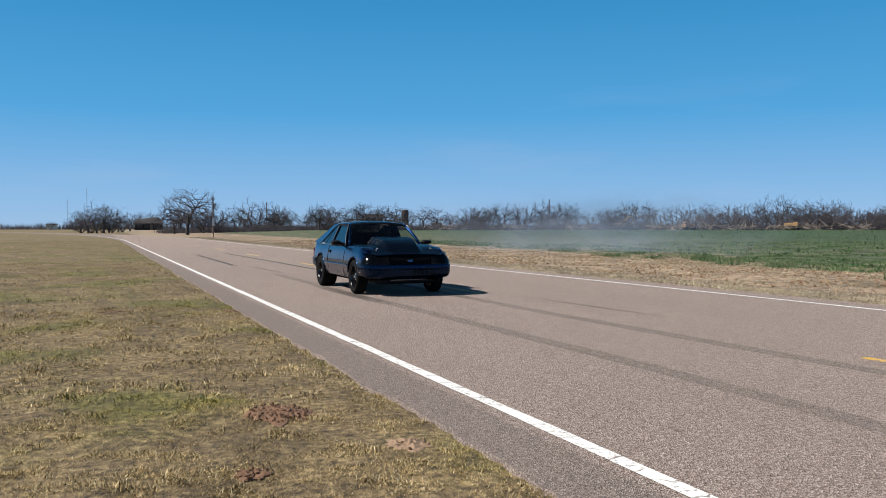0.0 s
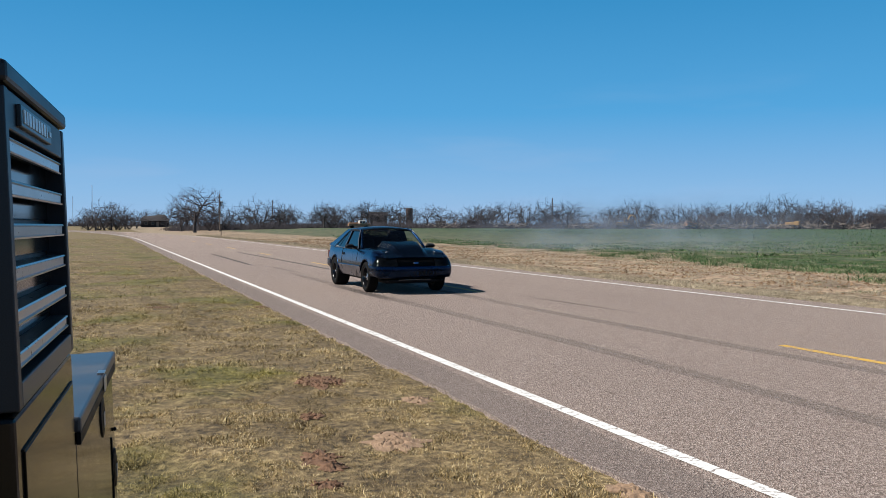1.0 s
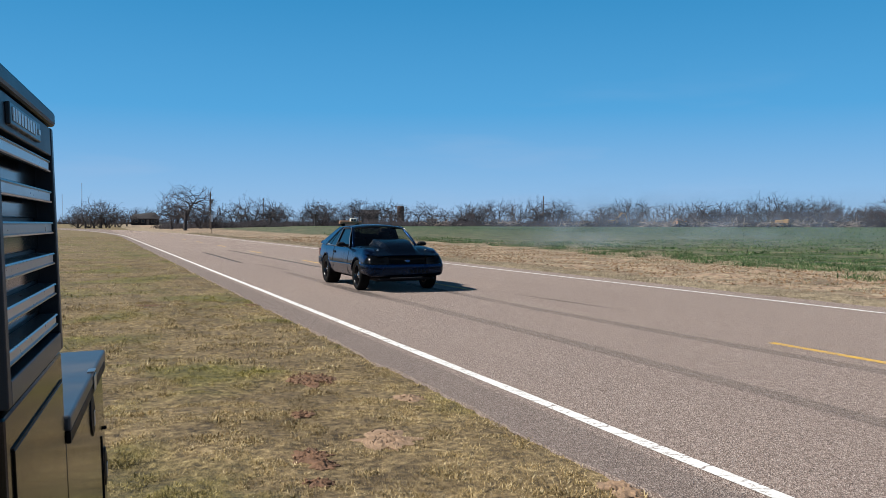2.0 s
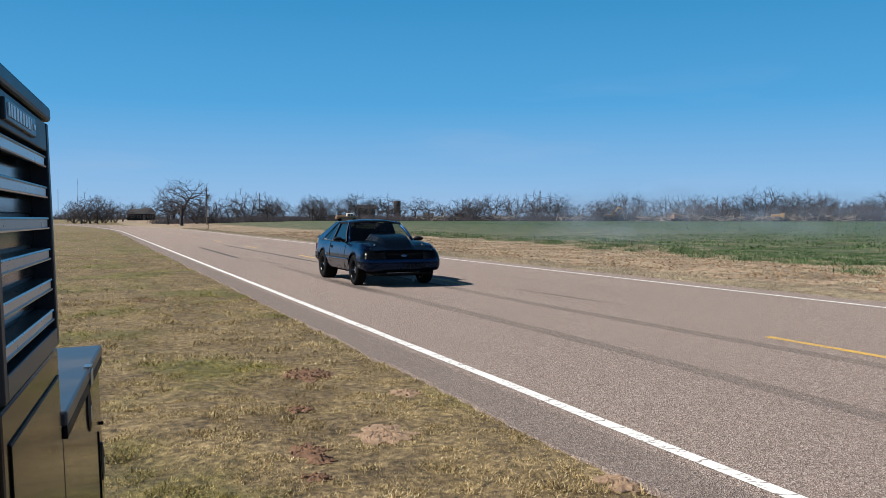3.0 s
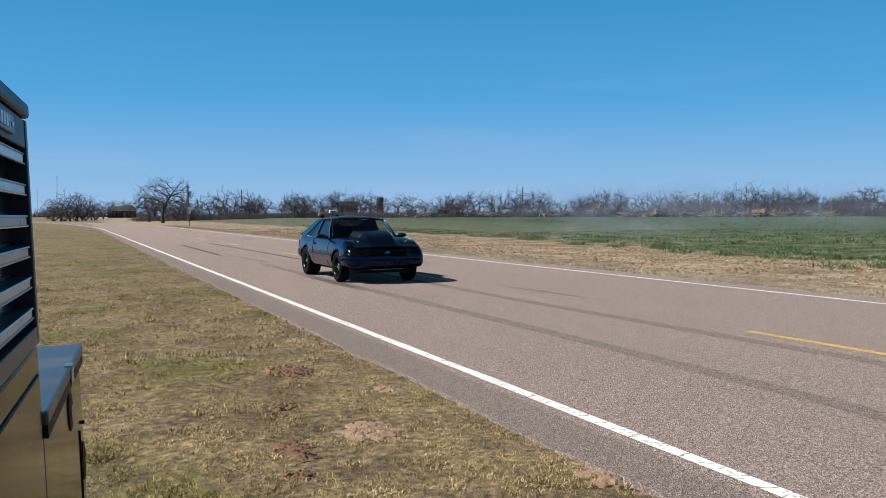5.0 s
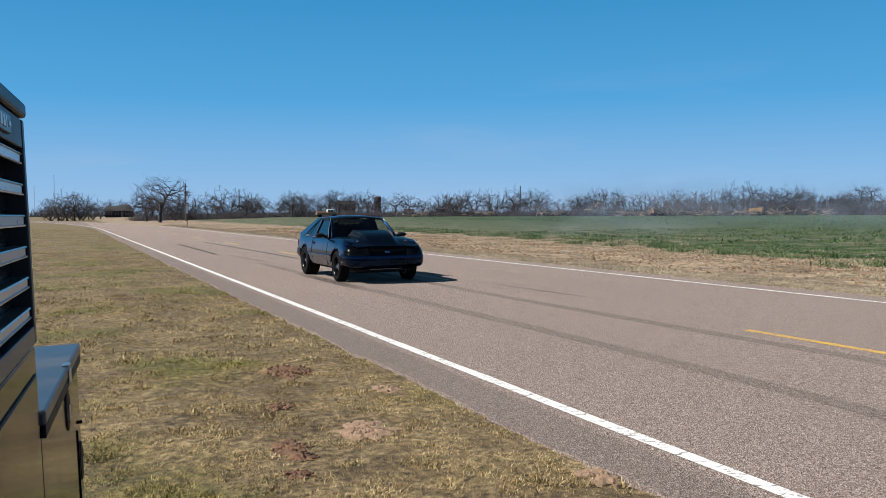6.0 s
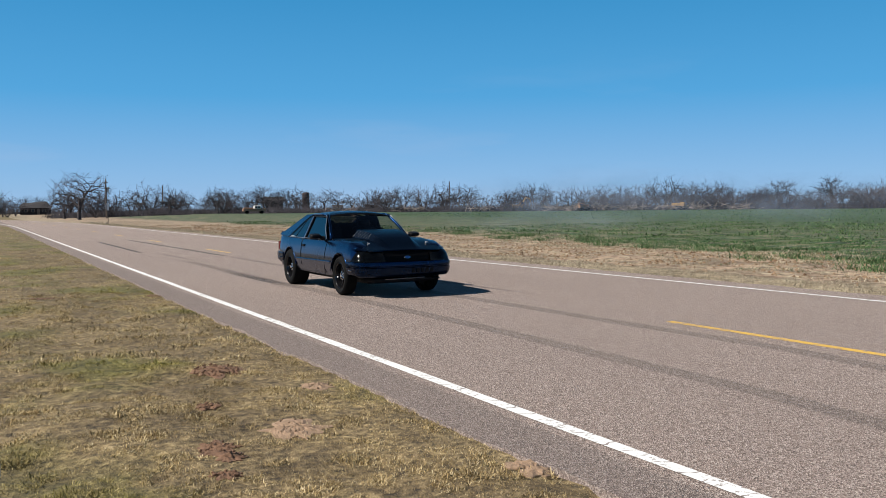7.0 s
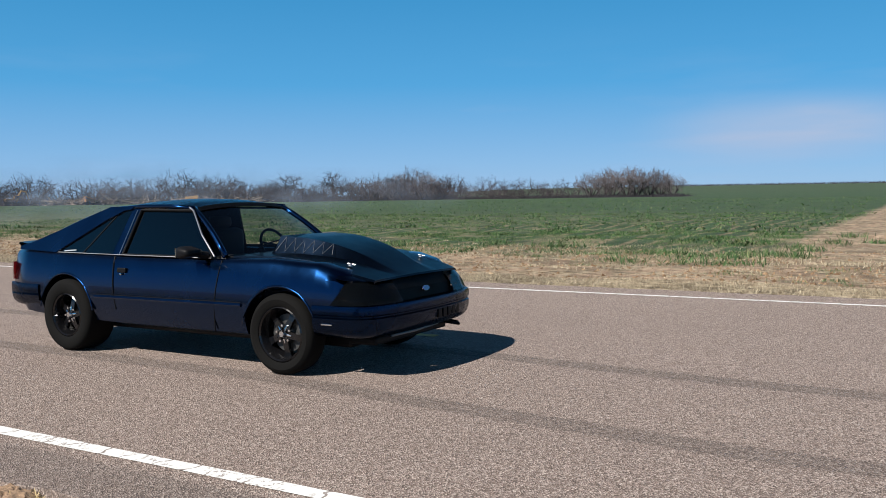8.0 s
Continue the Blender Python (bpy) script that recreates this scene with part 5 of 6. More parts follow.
# ---- bare trees and brush along the field ----
def limb_tree(seed, height, wide, gauge, tips, stems, low=-0.72):
    """A leafless tree whose limbs fork again and again towards twig tips spread through a dome."""
    rnd = random.Random(seed)
    limbs, twigs = [], []
    goals = []
    while len(goals) < tips:
        p = Vector((rnd.uniform(-1, 1), rnd.uniform(-1, 1), rnd.uniform(low, 1)))
        lump = 0.80 + 0.42 * noise.noise((p.x * 1.9 + seed, p.y * 1.9, p.z * 1.9))
        if 0.30 < p.length < lump:
            goals.append(Vector((p.x * wide, p.y * wide, 0.50 + 0.52 * p.z)) * height)

    def curve(p, q, r0, r1, bow, out, n=3):
        side = Vector((rnd.uniform(-1, 1), rnd.uniform(-1, 1), rnd.uniform(-0.6, 0.3))) * bow * (q - p).length
        pts = [p.lerp(q, k / n) + side * math.sin(math.pi * k / n) * (0.7 + 0.6 * rnd.random()) for k in range(n + 1)]
        out.append((pts, [r0 + (r1 - r0) * k / n for k in range(n + 1)]))

    def fork(p, group, level):
        r = gauge * (0.55 + 0.62 * len(group) ** 0.52)
        if len(group) <= 2:
            for q in group:
                curve(p, q, r * 0.8, gauge * 0.55, 0.09, twigs, 2)
                d = q - p
                for _ in range(3):
                    s = p + d * rnd.uniform(0.25, 1.0)
                    e = s + (d.normalized() * rnd.uniform(0.2, 0.8) + Vector((rnd.uniform(-1, 1), rnd.uniform(-1, 1), rnd.uniform(-0.8, 0.9))) * 0.9) * height * rnd.uniform(0.05, 0.13)
                    curve(s, e, gauge * 0.62, gauge * 0.35, 0.12, twigs, 1)
            return
        mean = sum(group, Vector()) / len(group)
        q = p + (mean - p) * rnd.uniform(0.40, 0.62)
        q.z += 0.02 * height * (level < 3)
        if level:
            curve(p, q, r, r * 0.82, 0.05 + 0.012 * level, limbs if len(group) > 6 else twigs, 4 if len(group) > 12 else 2)
        else:
            q = p
        cut = Vector((rnd.gauss(0, 1), rnd.gauss(0, 1), rnd.gauss(0, 0.5)))
        order = sorted(group, key=lambda g: (g - mean).dot(cut))
        if level == 0:
            order = sorted(group, key=lambda g: math.atan2(g.y, g.x))
        n = stems if level == 0 else (3 if len(group) > 14 and rnd.random() < 0.35 else 2)
        cuts = [0] + [int(len(group) * (k + rnd.uniform(-0.18, 0.18)) / n) for k in range(1, n)] + [len(group)]
        for k in range(n):
            if cuts[k + 1] > cuts[k]:
                fork(q + Vector((rnd.uniform(-0.3, 0.3), rnd.uniform(-0.3, 0.3), 0)) * (level == 0), order[cuts[k]:cuts[k + 1]], level + 1)

    fork(Vector((0, 0, -0.1)), goals, 0)

    def skin(parts, sides):
        verts, faces = [], []
        for pts, rs in parts:
            base = len(verts)
            for i, p in enumerate(pts):
                d = (pts[min(i + 1, len(pts) - 1)] - pts[max(i - 1, 0)]).normalized()
                a = d.orthogonal().normalized()
                b = d.cross(a)
                for k in range(sides):
                    t = 2 * math.pi * k / sides
                    verts.append(p + rs[i] * (math.cos(t) * a + math.sin(t) * b))
            for i in range(len(pts) - 1):
                for k in range(sides):
                    q = base + i * sides
                    faces.append((q + k, q + (k + 1) % sides, q + sides + (k + 1) % sides, q + sides + k))
        return verts, faces

    return skin(limbs, 5), skin(twigs, 3)


def tree_kind(seed, height, wide, gauge, tips, stems, label="leafless grey-brown tree at the edge of the green field", low=-0.72, twig=None):
    (lv, lf), (tv, tf) = limb_tree(seed, height, wide, gauge, tips, stems, low)
    tree = thing("bare_tree", label, "tree", group="bare trees")
    put("trunk", mesh_of("trunk", lv, lf, M_BARK, True), tree, "grey-brown trunk and limbs")
    put("crown", mesh_of("crown", tv, tf, twig or M_TWIG), tree, "fine leafless twigs")
    return tree


def spot(az, r):
    a = radians(az)
    return r * math.sin(a), r * math.cos(a)


def build_trees():
    kinds = [(tree_kind(11 + 7 * i, 7.0, wide, 0.026, tips, stems), 7.0) for i, (wide, tips, stems) in enumerate(((0.62, 150, 2), (0.74, 165, 3), (0.50, 130, 1), (0.68, 155, 3), (0.85, 175, 2), (0.56, 140, 1)))]
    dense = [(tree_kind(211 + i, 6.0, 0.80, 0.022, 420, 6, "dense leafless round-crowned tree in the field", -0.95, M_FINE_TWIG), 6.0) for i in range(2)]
    thicket = [(tree_kind(311 + i, 4.0, 0.95, 0.024, 200, 9, "leafless shrub thicket between the bare trees", -0.95, M_SCRUB), 4.0) for i in range(3)]
    lone = [(tree_kind(83, 7.0, 0.78, 0.023, 300, 1, "tall spreading leafless tree standing over the brush"), 7.0)]
    used = set()
    rnd = random.Random(3)

    def plant(pool, az, r, top):
        """A tree at an azimuth and distance, as tall as the slope to its top asks."""
        k = rnd.randrange(len(pool))
        ob, h = pool[k]
        x, y = spot(az, r)
        z = land(x, y)
        s = (1.4 + top * r - z) / (0.91 * h)
        m = pose(x, y, z - 0.05, 0, 0, rnd.uniform(0, 360))
        if ob.name in used:
            new_ob = copy_thing(ob, m)
        else:
            used.add(ob.name)
            ob.matrix_basis = m
            new_ob = ob
        new_ob.scale = (s * rnd.uniform(0.95, 1.15),) * 2 + (s,)

    # tall ones that stand out of the line
    plant(lone, 5.5, 178, 0.042)
    for az, r, top in ((4.6, 205, 0.026), (10.8, 215, 0.027), (13.7, 215, 0.0305), (16.7, 220, 0.0315), (19.0, 235, 0.022), (24.6, 225, 0.028), (28.6, 215, 0.030),
                       (29.7, 210, 0.0315), (34.0, 215, 0.032), (35.2, 230, 0.026), (43.1, 225, 0.0365), (44.6, 228, 0.030), (46.4, 230, 0.031), (49.0, 235, 0.024),
                       (53.1, 240, 0.0345), (-0.6, 260, 0.024), (0.0, 265, 0.026), (0.7, 270, 0.024), (2.9, 345, 0.020), (3.4, 345, 0.018), (1.3, 290, 0.020), (1.9, 300, 0.017), (2.4, 350, 0.016), (-0.9, 280, 0.021), (0.4, 262, 0.0265), (4.7, 240, 0.019)):
        plant(kinds, az, r, top)
    # the line itself
    az = 5.0
    while az < 61.5:
        plant(kinds, az, rnd.uniform(212, 255), rnd.uniform(0.0185, 0.0315))
        az += rnd.uniform(0.55, 1.35)
    for k in range(18):
        plant(kinds, rnd.uniform(6, 60), rnd.uniform(225, 265), rnd.uniform(0.020, 0.028))
    for az, top in ((57.3, 0.028), (58.3, 0.035), (59.2, 0.028), (55.3, 0.022), (56.3, 0.024)):
        plant(dense, az, rnd.uniform(225, 240), top)
    for az, top in ((61.6, 0.017), (63.3, 0.024), (64.0, 0.022), (64.7, 0.019), (65.8, 0.023), (66.6, 0.018), (67.4, 0.019), (68.3, 0.022), (62.6, 0.016), (69.3, 0.018)):
        plant(kinds, az, rnd.uniform(240, 260), top)
    for az, top in ((70.2, 0.027), (70.9, 0.030), (71.6, 0.0315), (72.4, 0.032), (73.1, 0.0315), (73.8, 0.030), (74.6, 0.027), (75.3, 0.023)):
        plant(dense, az, rnd.uniform(225, 240), top)
    az = 4.6
    while az < 69.0:
        tall = (0.008, 0.015) if az < 38 else (0.012, 0.020) if az < 61 else (0.006, 0.012)
        if noise.noise((az * 0.55, 4.2, 0)) > (0.0 if az < 38 else -0.3):
            plant(thicket, az, rnd.uniform(206, 240), rnd.uniform(*tall))
        az += rnd.uniform(0.40, 0.75)
    for az in (-0.9, -0.3, 0.3, 0.9, 1.5):
        plant(thicket, az, rnd.uniform(262, 285), rnd.uniform(0.007, 0.013))
    for k in range(7):
        plant(kinds, rnd.uniform(-4.0, 2.0), rnd.uniform(420, 560), rnd.uniform(0.006, 0.010))


def build_brush():
    """Low tangled stems and felled branches along the foot of the trees."""
    rnd = np.random.default_rng(9)
    verts, faces = [], []

    def stick(p, d, length, r):
        d = d / np.linalg.norm(d)
        a = np.cross(d, (0.3, 0.9, 0.2))
        a /= np.linalg.norm(a)
        b = np.cross(d, a)
        k = len(verts)
        for t in range(3):
            verts.append(p + r * (math.cos(t * 2.1) * a + math.sin(t * 2.1) * b))
        verts.append(p + d * length)
        faces.extend(((k, k + 1, k + 3), (k + 1, k + 2, k + 3), (k + 2, k, k + 3)))

    az = 4.2
    while az < 76:
        r = rnd.uniform(205, 262)
        x, y = spot(az, r)
        z = land(x, y)
        big = rnd.uniform(0.6, 1.0) * (1.0 if az < 61 else 0.5)
        for _ in range(110):
            p = np.array((x + rnd.normal(0, 1.5), y + rnd.normal(0, 1.5), z - 0.1))
            d = np.array((rnd.normal(0, 0.75), rnd.normal(0, 0.75), 1.0))
            stick(p, d, rnd.uniform(0.7, 3.3) * big, rnd.uniform(0.03, 0.075))
        az += rnd.uniform(0.05, 0.16)
    # low far lines of scrub on the horizon
    for lo, hi, r0, step, top in ((-14.0, 5.0, 640, 0.10, 5.0), (74.0, 97.0, 1480, 0.05, 5.5), (76.0, 97.0, 1120, 0.9, 3.5)):
        az = lo
        while az < hi:
            x, y = spot(az, r0 + rnd.uniform(-30, 30))
            z = land(x, y)
            for _ in range(8):
                p = np.array((x + rnd.normal(0, 1.2), y + rnd.normal(0, 1.2), z - 0.2))
                stick(p, np.array((rnd.normal(0, 0.4), rnd.normal(0, 0.4), 1.0)), rnd.uniform(0.5, 1.0) * top, rnd.uniform(0.2, 0.5))
            az += step * rnd.uniform(0.6, 1.4)
    me = mesh_of("brush", verts, faces, M_BRUSH)
    tagged(new("brush", me), "tangled leafless brush along the edge of the field", "brush", kind="stuff")
    verts, faces = [], []
    # felled heaps: long pale sticks lying about
    for az, r, n in ((31.2, 206, 60), (36.0, 205, 110), (37.4, 207, 80), (39.0, 206, 90), (41.0, 205, 110), (43.4, 206, 110), (45.0, 207, 120), (47.5, 206, 100), (26.5, 207, 60), (22.0, 208, 50)):
        x, y = spot(az, r)
        for _ in range(n):
            px, py = x + rnd.normal(0, 2.2), y + rnd.normal(0, 1.2)
            p = np.array((px, py, land(px, py) + rnd.uniform(0, 1.1)))
            stick(p, np.array((rnd.normal(0, 1), rnd.normal(0, 0.6), rnd.normal(0.12, 0.3))), rnd.uniform(1.0, 3.4), rnd.uniform(0.05, 0.12))
    me = mesh_of("felled_branches", verts, faces, M_FELLED)
    tagged(new("felled_branches", me), "heaps of pale felled branches before the tree line", "branches", kind="stuff")


M_FELLED = make_bark("pale_broken_wood", (0.17, 0.135, 0.115), (0.34, 0.285, 0.245))
build_trees()
build_brush()


# ---- far things ----
def facing(az, r, turn=0.0):
    """A pose on the land whose x axis lies across the view."""
    x, y = spot(az, r)
    return pose(x, y, land(x, y), 0, 0, -az + turn)


def build_house():
    house = thing("house", "low brown farmhouse with porch shade put into its wall colour and a dark gable roof", "house", facing(3.0, 330))
    part("wall", boxed(-4.8, 4.8, -3.5, 3.5, 0, 2.5, 0.02), M_WALL, house)
    bm = bmesh.new()
    a = [bm.verts.new(p) for p in ((-5.5, -4.0, 2.35), (5.3, -4.0, 2.35), (5.3, 4.0, 2.35), (-5.5, 4.0, 2.35), (-4.2, 0, 3.9), (3.4, 0, 4.7))]
    for f in ((0, 1, 5, 4), (2, 3, 4, 5), (1, 2, 5), (3, 0, 4), (0, 3, 2, 1)):
        bm.faces.new([a[i] for i in f])
    part("roof", bm, M_ROOF, house, "dark shingled gable roof")
    for x in (-3.0, -0.8, 2.6):
        w = part("window", boxed(x - 0.55, x + 0.55, -3.56, -3.48, 0.9, 1.9), M_POLE, house, "dark framed window")
        part("pane", boxed(x - 0.45, x + 0.45, -3.58, -3.555, 1.0, 1.8), M_PANE, w)
    part("door", boxed(0.5, 1.4, -3.56, -3.48, 0.0, 2.0), M_POLE, house, "dark front door")
    far = thing("outbuilding", "small pale shed far along the road", "shed", facing(-2.6, 480))
    part("wall", boxed(-2.5, 2.5, -2, 2, 0, 2.4), M_CREAM, far)
    part("roof", slab(bmesh.new(), [(-2.8, -2.3, 2.4), (2.8, -2.3, 2.4), (2.8, 2.3, 3.0), (-2.8, 2.3, 3.0)], 0.15), M_ROOF, far)


def build_barn():
    barn = thing("barn", "dark weathered barn among the bare trees", "barn", facing(17.35, 262))
    part("wall", boxed(-2.6, 2.6, -3, 3, 0, 3.6), M_POLE, barn)
    bm = bmesh.new()
    slab(bm, [(-2.9, -3.4, 3.5), (2.9, -3.4, 3.5), (2.9, 0, 4.7), (-2.9, 0, 4.7)], 0.12)
    slab(bm, [(-2.9, 3.4, 3.5), (-2.9, 0, 4.7), (2.9, 0, 4.7), (2.9, 3.4, 3.5)], 0.12)
    part("roof", bm, M_ROOF, barn, "dark tin roof")
    # no hole is cut: a black slab stands in for the shade indoors
    part("door", boxed(-1.2, 1.2, -3.08, -3.0, 0, 2.8), M_BLACK, barn, "black slab for the shade inside an open doorway")
    silo = thing("silo", "squat dull red brick silo behind the trees", "silo", facing(19.4, 270))
    bm = bmesh.new()
    lathe(bm, [(0.0, 6.3), (0.95, 6.2), (1.1, 5.9), (1.1, 0), (0.0, 0)], 20, "z")
    part("tower", bm, M_SILO, silo, "dull red brick tower")
    shed = thing("garden_shed", "small pale shed at the field's edge", "shed", facing(21.5, 262))
    part("wall", boxed(-1.5, 1.5, -1.2, 1.2, 0, 1.5), M_CREAM, shed)
    bm = bmesh.new()
    slab(bm, [(-1.7, -1.4, 1.45), (1.7, -1.4, 1.45), (1.7, 0, 2.2), (-1.7, 0, 2.2)], 0.08)
    slab(bm, [(-1.7, 1.4, 1.45), (-1.7, 0, 2.2), (1.7, 0, 2.2), (1.7, 1.4, 1.45)], 0.08)
    part("roof", bm, M_ROOF, shed)
    tank = thing("fuel_tank", "dark tank on a stand by the trees", "tank", facing(23.6, 225))
    bm = bmesh.new()
    tube(bm, [(-1.3, 0, 1.3), (1.3, 0, 1.3)], 0.65, 14)
    part("vessel", bm, M_BLACK, tank, "dark round vessel")
    for x in (-0.9, 0.9):
        part("stand", boxed(x - 0.1, x + 0.1, -0.5, 0.5, 0, 0.9), M_STEEL, tank)


def build_truck():
    truck = thing("pickup_truck", "old faded orange and white pickup parked by the trees", "pickup truck", facing(16.05, 200, 8))
    part("body", boxed(-2.6, 2.5, -0.9, 0.9, 0.55, 1.15, 0.08), M_ORANGE, truck, "faded orange body")
    bm = bmesh.new()
    box(bm, -0.1, 1.4, -0.8, 0.8, 1.15, 1.85, 0.12)
    part("cab", bm, M_CREAM, truck, "faded white cab")
    for x0, x1 in ((0.05, 0.6), (0.7, 1.25)):
        part("window", boxed(x0, x1, -0.83, -0.79, 1.28, 1.68), M_PANE, truck)
    part("load", boxed(-2.4, -0.4, -0.7, 0.7, 1.15, 1.4, 0.06), M_ORANGE, truck, "load in the bed")
    for x in (-1.7, 1.6):
        for y in (-0.85, 0.85):
            part("wheel", tube(bmesh.new(), [(x, y - 0.12, 0.36), (x, y + 0.12, 0.36)], 0.36, 16), M_TYRE, truck, "black tyre")


def build_machines():
    dg = thing("excavator", "yellow tracked excavator clearing brush at the field's far side", "excavator", facing(33.55, 209, 12))
    for y in (-1.0, 1.0):
        bm = bmesh.new()
        box(bm, -1.9, 1.9, y - 0.3, y + 0.3, 0.0, 0.85, 0.25)
        part("track", bm, M_BLACK, dg, "dark steel track")
    part("house", boxed(-1.5, 1.0, -1.1, 1.1, 0.85, 1.6, 0.12), M_DIGGER, dg, "yellow upper body")
    cab = part("cab", boxed(0.2, 1.1, -1.1, -0.1, 1.4, 2.3, 0.08), M_DIGGER, dg, "yellow cab")
    part("cab_window", boxed(0.35, 1.12, -1.12, -0.3, 1.65, 2.2), M_PANE, cab)
    part("boom", tube(bmesh.new(), [(0.9, 0.2, 1.6), (1.9, 0.2, 3.3), (2.9, 0.2, 3.0)], [0.20, 0.18, 0.13], 6), M_DIGGER, dg, "yellow boom")
    part("stick", tube(bmesh.new(), [(2.9, 0.2, 3.0), (3.4, 0.2, 1.2)], [0.13, 0.10], 6), M_DIGGER, dg, "yellow stick")
    part("bucket", boxed(3.2, 4.0, -0.3, 0.7, 0.4, 1.2, 0.1), M_STEEL, dg, "worn steel bucket")
    dz = thing("bulldozer", "yellow bulldozer standing before the tree line", "bulldozer", facing(44.0, 207, -10))
    for y in (-0.9, 0.9):
        part("track", boxed(-1.5, 1.5, y - 0.3, y + 0.3, 0.0, 0.9, 0.25), M_BLACK, dz, "dark steel track")
    part("engine_cover", boxed(-1.7, 0.2, -0.7, 0.7, 0.7, 1.6, 0.1), M_DIGGER, dz, "yellow engine cover")
    part("cab", boxed(0.2, 1.2, -0.7, 0.7, 0.8, 1.8, 0.08), M_DIGGER, dz, "dull yellow cab")
    part("blade", boxed(-2.4, -2.1, -1.5, 1.5, 0.1, 1.2, 0.05), M_DIGGER, dz, "worn yellow blade")
    part("push_arm", boxed(-2.15, 0.2, -1.35, -1.2, 0.4, 0.6), M_DIGGER, dz)
    ld = thing("loader", "small orange loader among felled branches", "loader", facing(37.9, 204, 20))
    part("body", boxed(-1.2, 1.0, -0.7, 0.7, 0.5, 1.4, 0.1), M_ORANGE, ld, "orange body")
    part("arm", tube(bmesh.new(), [(0.2, -0.6, 1.3), (-1.4, -0.6, 1.9), (-2.2, -0.6, 0.8)], 0.13, 6), M_ORANGE, ld, "orange lift arm")
    for x in (-0.8, 0.7):
        part("wheel", tube(bmesh.new(), [(x, -0.85, 0.45), (x, 0.85, 0.45)], 0.45, 14), M_TYRE, ld, "black tyre")


def build_poles():
    p = thing("utility_pole", "weathered wooden utility pole with a crossarm and transformer", "utility pole", facing(7.0, 190))
    part("pole", tube(bmesh.new(), [(0, 0, -0.2), (0, 0, 8.1)], [0.17, 0.12], 8), M_POLE, p)
    part("crossarm", boxed(-0.45, 0.45, -0.06, 0.06, 7.3, 7.44), M_POLE, p, "wooden crossarm")
    part("transformer", tube(bmesh.new(), [(0.38, 0, 5.6), (0.38, 0, 6.5)], 0.24, 10), M_STEEL, p, "grey transformer can")
    for az, r, h in ((10.35, 230, 7.4), (28.95, 215, 7.6)):
        q = thing("utility_pole", "plain weathered wooden utility pole behind the brush", "utility pole", facing(az, r))
        part("pole", tube(bmesh.new(), [(0, 0, -0.2), (0, 0, h)], [0.16, 0.11], 8), M_POLE, q)
        part("crossarm", boxed(-0.22, 0.22, -0.05, 0.05, h - 0.5, h - 0.4), M_POLE, q)
    s = thing("sign_post", "thin roadside post with the dark edge of a sign", "road sign", facing(7.08, 128))
    part("post", boxed(-0.05, 0.05, -0.05, 0.05, -0.1, 2.7), M_POLE, s, "dark post")
    part("sign_board", boxed(-0.16, 0.16, -0.07, -0.052, 1.7, 2.7), M_STEEL, s, "narrow grey sign seen from behind")
    for az, r, h in ((-0.69, 1500, 66.0), (-1.80, 1700, 54.0)):
        m = thing("radio_mast", "tall thin guyed lattice mast far beyond the road", "radio mast", facing(az, r))
        bm = bmesh.new()
        for k in range(3):
            a = 2.094 * k
            tube(bm, [(0.5 * math.cos(a), 0.5 * math.sin(a), 0), (0.5 * math.cos(a), 0.5 * math.sin(a), h)], 0.16, 4)
        for z in range(0, int(h) - 2, 3):
            for k in range(3):
                a, b = 2.094 * k, 2.094 * (k + 1)
                tube(bm, [(0.5 * math.cos(a), 0.5 * math.sin(a), z), (0.5 * math.cos(b), 0.5 * math.sin(b), z + 3)], 0.08, 3, False)
        part("lattice", bm, M_STEEL, m, "grey steel lattice")


build_house()
build_barn()
build_truck()
build_machines()
build_poles()


# ---- tyre smoke drifting over the field ----
PUFF_TURN = -33
PUFFS = []


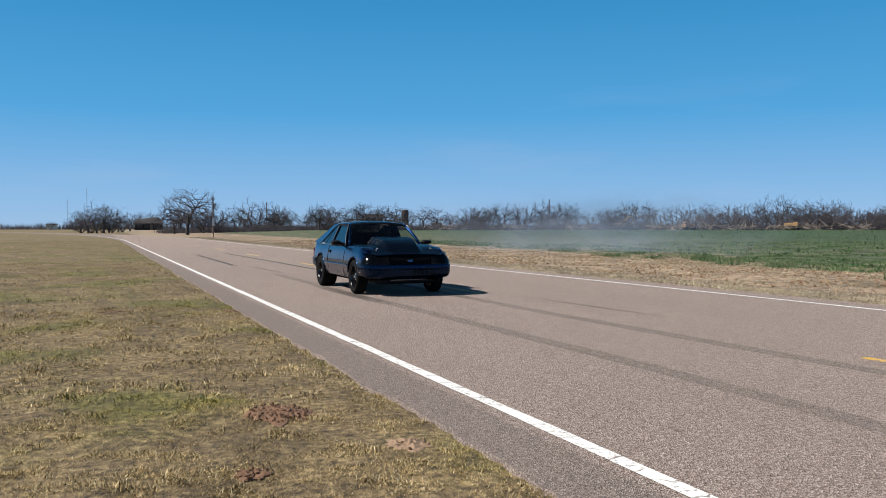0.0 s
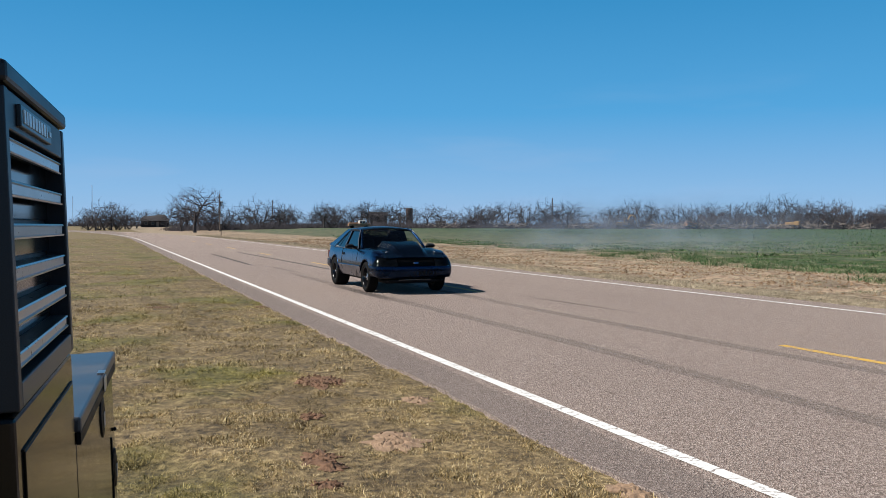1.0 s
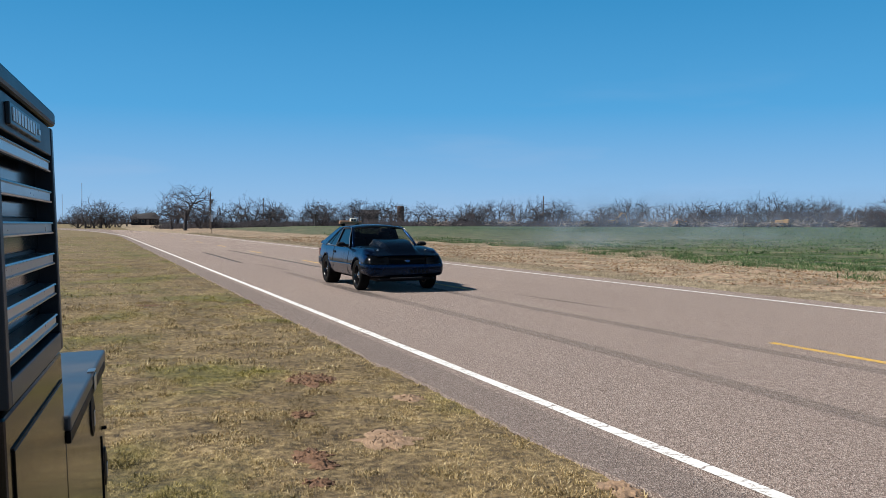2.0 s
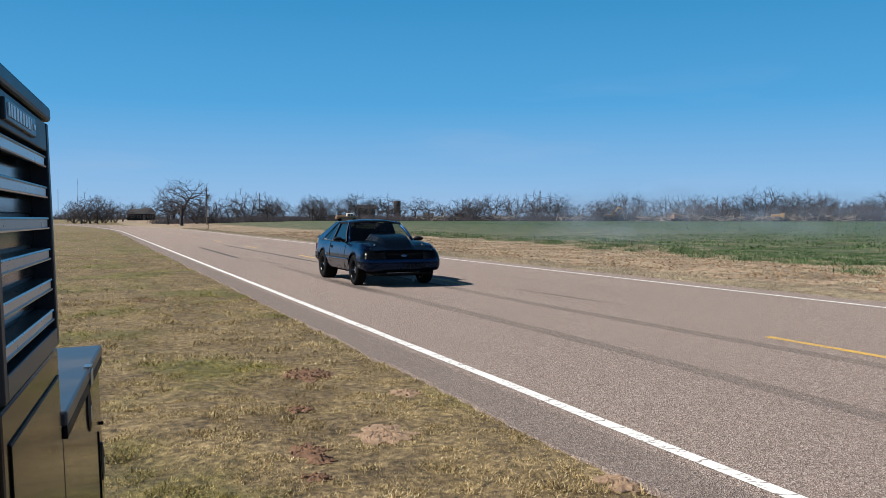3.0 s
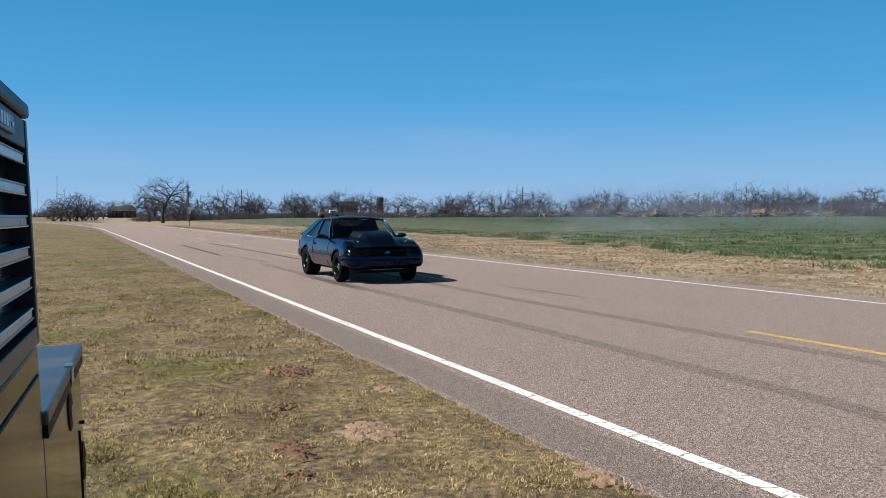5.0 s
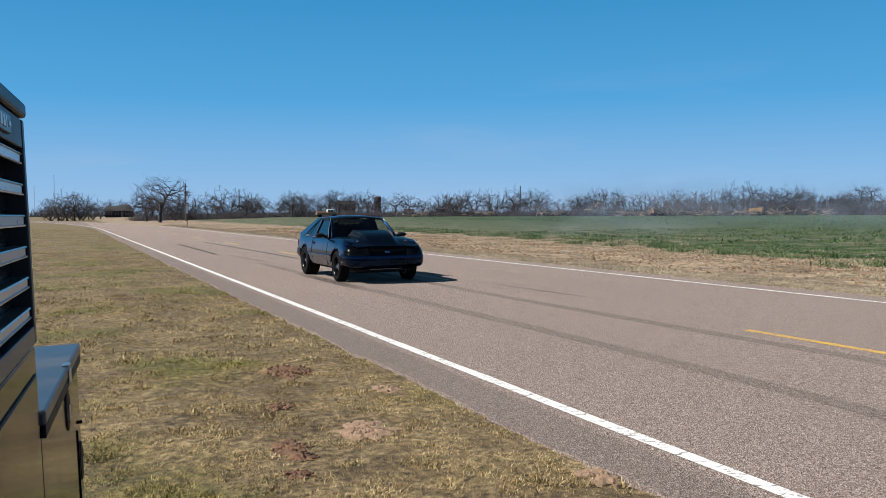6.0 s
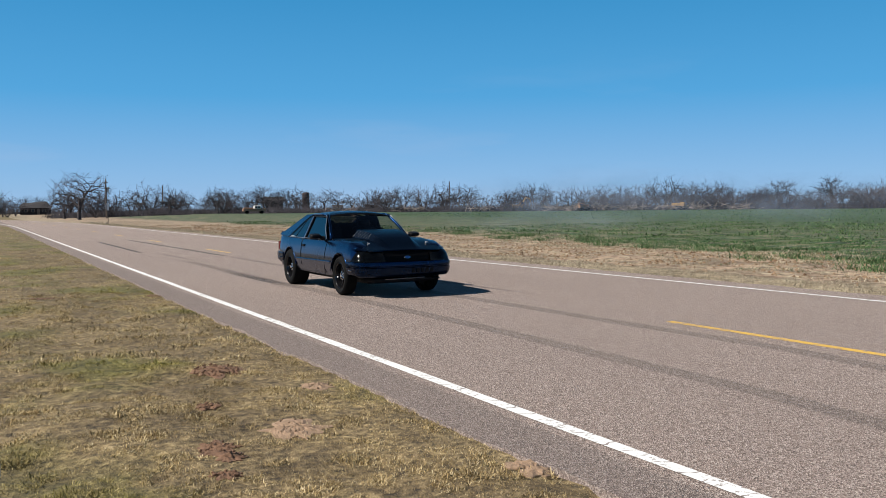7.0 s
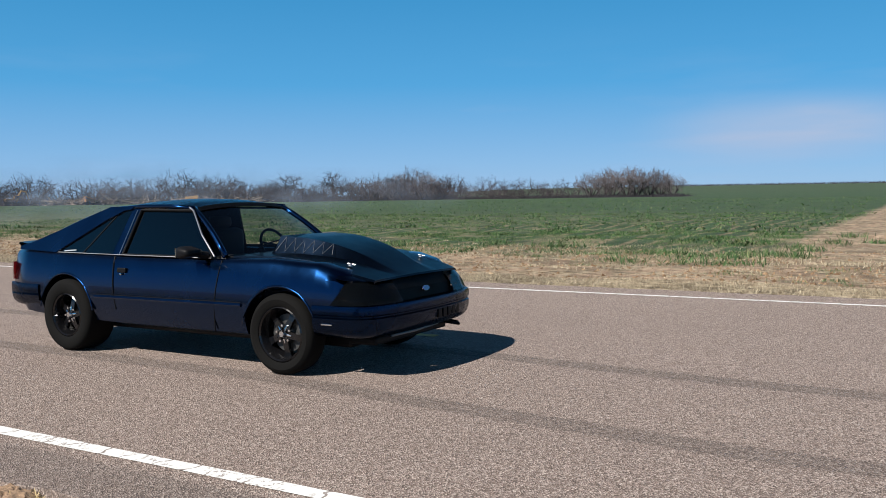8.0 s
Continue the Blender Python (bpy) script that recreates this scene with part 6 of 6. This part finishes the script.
def build_smoke():
    rnd = random.Random(8)
    shapes = []
    for k in range(4):
        n, m = 14, 22
        verts, faces, soft = [], [], []
        for layer in range(1):
            base = len(verts)
            for i in range(n + 1):
                for j in range(m + 1):
                    u, v = j / m * 2 - 1, i / n * 2 - 1
                    r = math.hypot(u, v * (1.15 if v > 0 else 1.0))
                    bulge = 0.5 * (1 - min(1, r) ** 2) + 0.25 * noise.noise((u * 2 + k * 5, v * 2, layer))
                    verts.append((u * 6.5, bulge * 2.2, v * 2.1))
                    lump = 0.75 + 0.5 * noise.noise((u * 2.2 + 9 * k, v * 2.2, layer * 3.0))
                    soft.append(max(0.0, 1 - r) ** 1.3 * lump)
            for i in range(n):
                for j in range(m):
                    q = base + i * (m + 1) + j
                    faces.append((q, q + 1, q + m + 2, q + m + 1))
        me = mesh_of("smoke_puff", verts, faces, M_SMOKE, True)
        me.attributes.new("soft", "FLOAT", "POINT").data.foreach_set("value", [max(0.0, s) for s in soft])
        shapes.append(me)
    for k in range(8):
        az = 26.3 + 1.4 * k + rnd.uniform(-0.5, 0.5)
        r = rnd.uniform(39, 52)
        x, y = spot(az, r)
        z = land(x, y) + rnd.uniform(1.1, 1.8)
        ob = tagged(new("smoke_puff", shapes[k % 4]), "thin blue-grey tyre smoke drifting over the field", "smoke", "tyre smoke")
        ob.visible_shadow = False
        drift = (7.0 + 3.4 * k + rnd.uniform(-2, 2), rnd.uniform(-1, 7), rnd.uniform(0.3, 1.2))
        ob.matrix_basis = pose(x, y, z, 0, 0, PUFF_TURN)
        PUFFS.append((ob, (x, y, z), drift))


build_smoke()


# ---- motion ----
CAR_ROWS = [  # seconds, front axle's place along the road, the car's middle across it
    (0.0, 17.42, 5.99), (3.0, 17.40, 5.99), (5.7, 17.38, 5.99), (5.9, 17.35, 5.99), (6.0, 17.25, 5.99), (6.15, 16.98, 5.99),
    (6.3, 16.60, 5.99), (6.5, 15.92, 6.00), (6.65, 15.28, 6.01), (6.8, 14.42, 6.03), (7.0, 13.20, 6.06), (7.15, 12.16, 6.08),
    (7.3, 11.05, 6.09), (7.4, 10.25, 6.10), (7.5, 9.42, 6.10), (7.6, 8.54, 6.10), (7.7, 7.62, 6.10), (7.8, 6.60, 6.105),
    (7.9, 5.56, 6.105), (8.0, 4.41, 6.11),
]


def motions():
    walk(car, [(t, pose(x, y + 1.277, 0, 0, 0, -90)) for t, y, x in CAR_ROWS])
    ts, ys = [r[0] for r in CAR_ROWS], [r[1] for r in CAR_ROWS]
    for wheel, (place, radius) in WHEELS.items():
        rows = [(0.0, pose(*place)), (5.6, pose(*place))]
        for k in range(170, 241):
            t = k / 30
            gone = ys[0] - float(np.interp(t, ts, ys))
            a = (math.degrees(gone / radius)) % 360
            rows.append((t, pose(*place, 0, a, 0)))
        walk(wheel, rows)
    for puff, place, drift in PUFFS:
        rows = []
        for t in (0.0, 1.0, 2.0, 3.0, 4.5, 6.0, 8.0):
            far = 1.25 * (1 - math.exp(-t / 5.0))
            rows.append((t, pose(*(p + d * far for p, d in zip(place, drift)), 0, 0, PUFF_TURN)))
        walk(puff, rows)


motions()
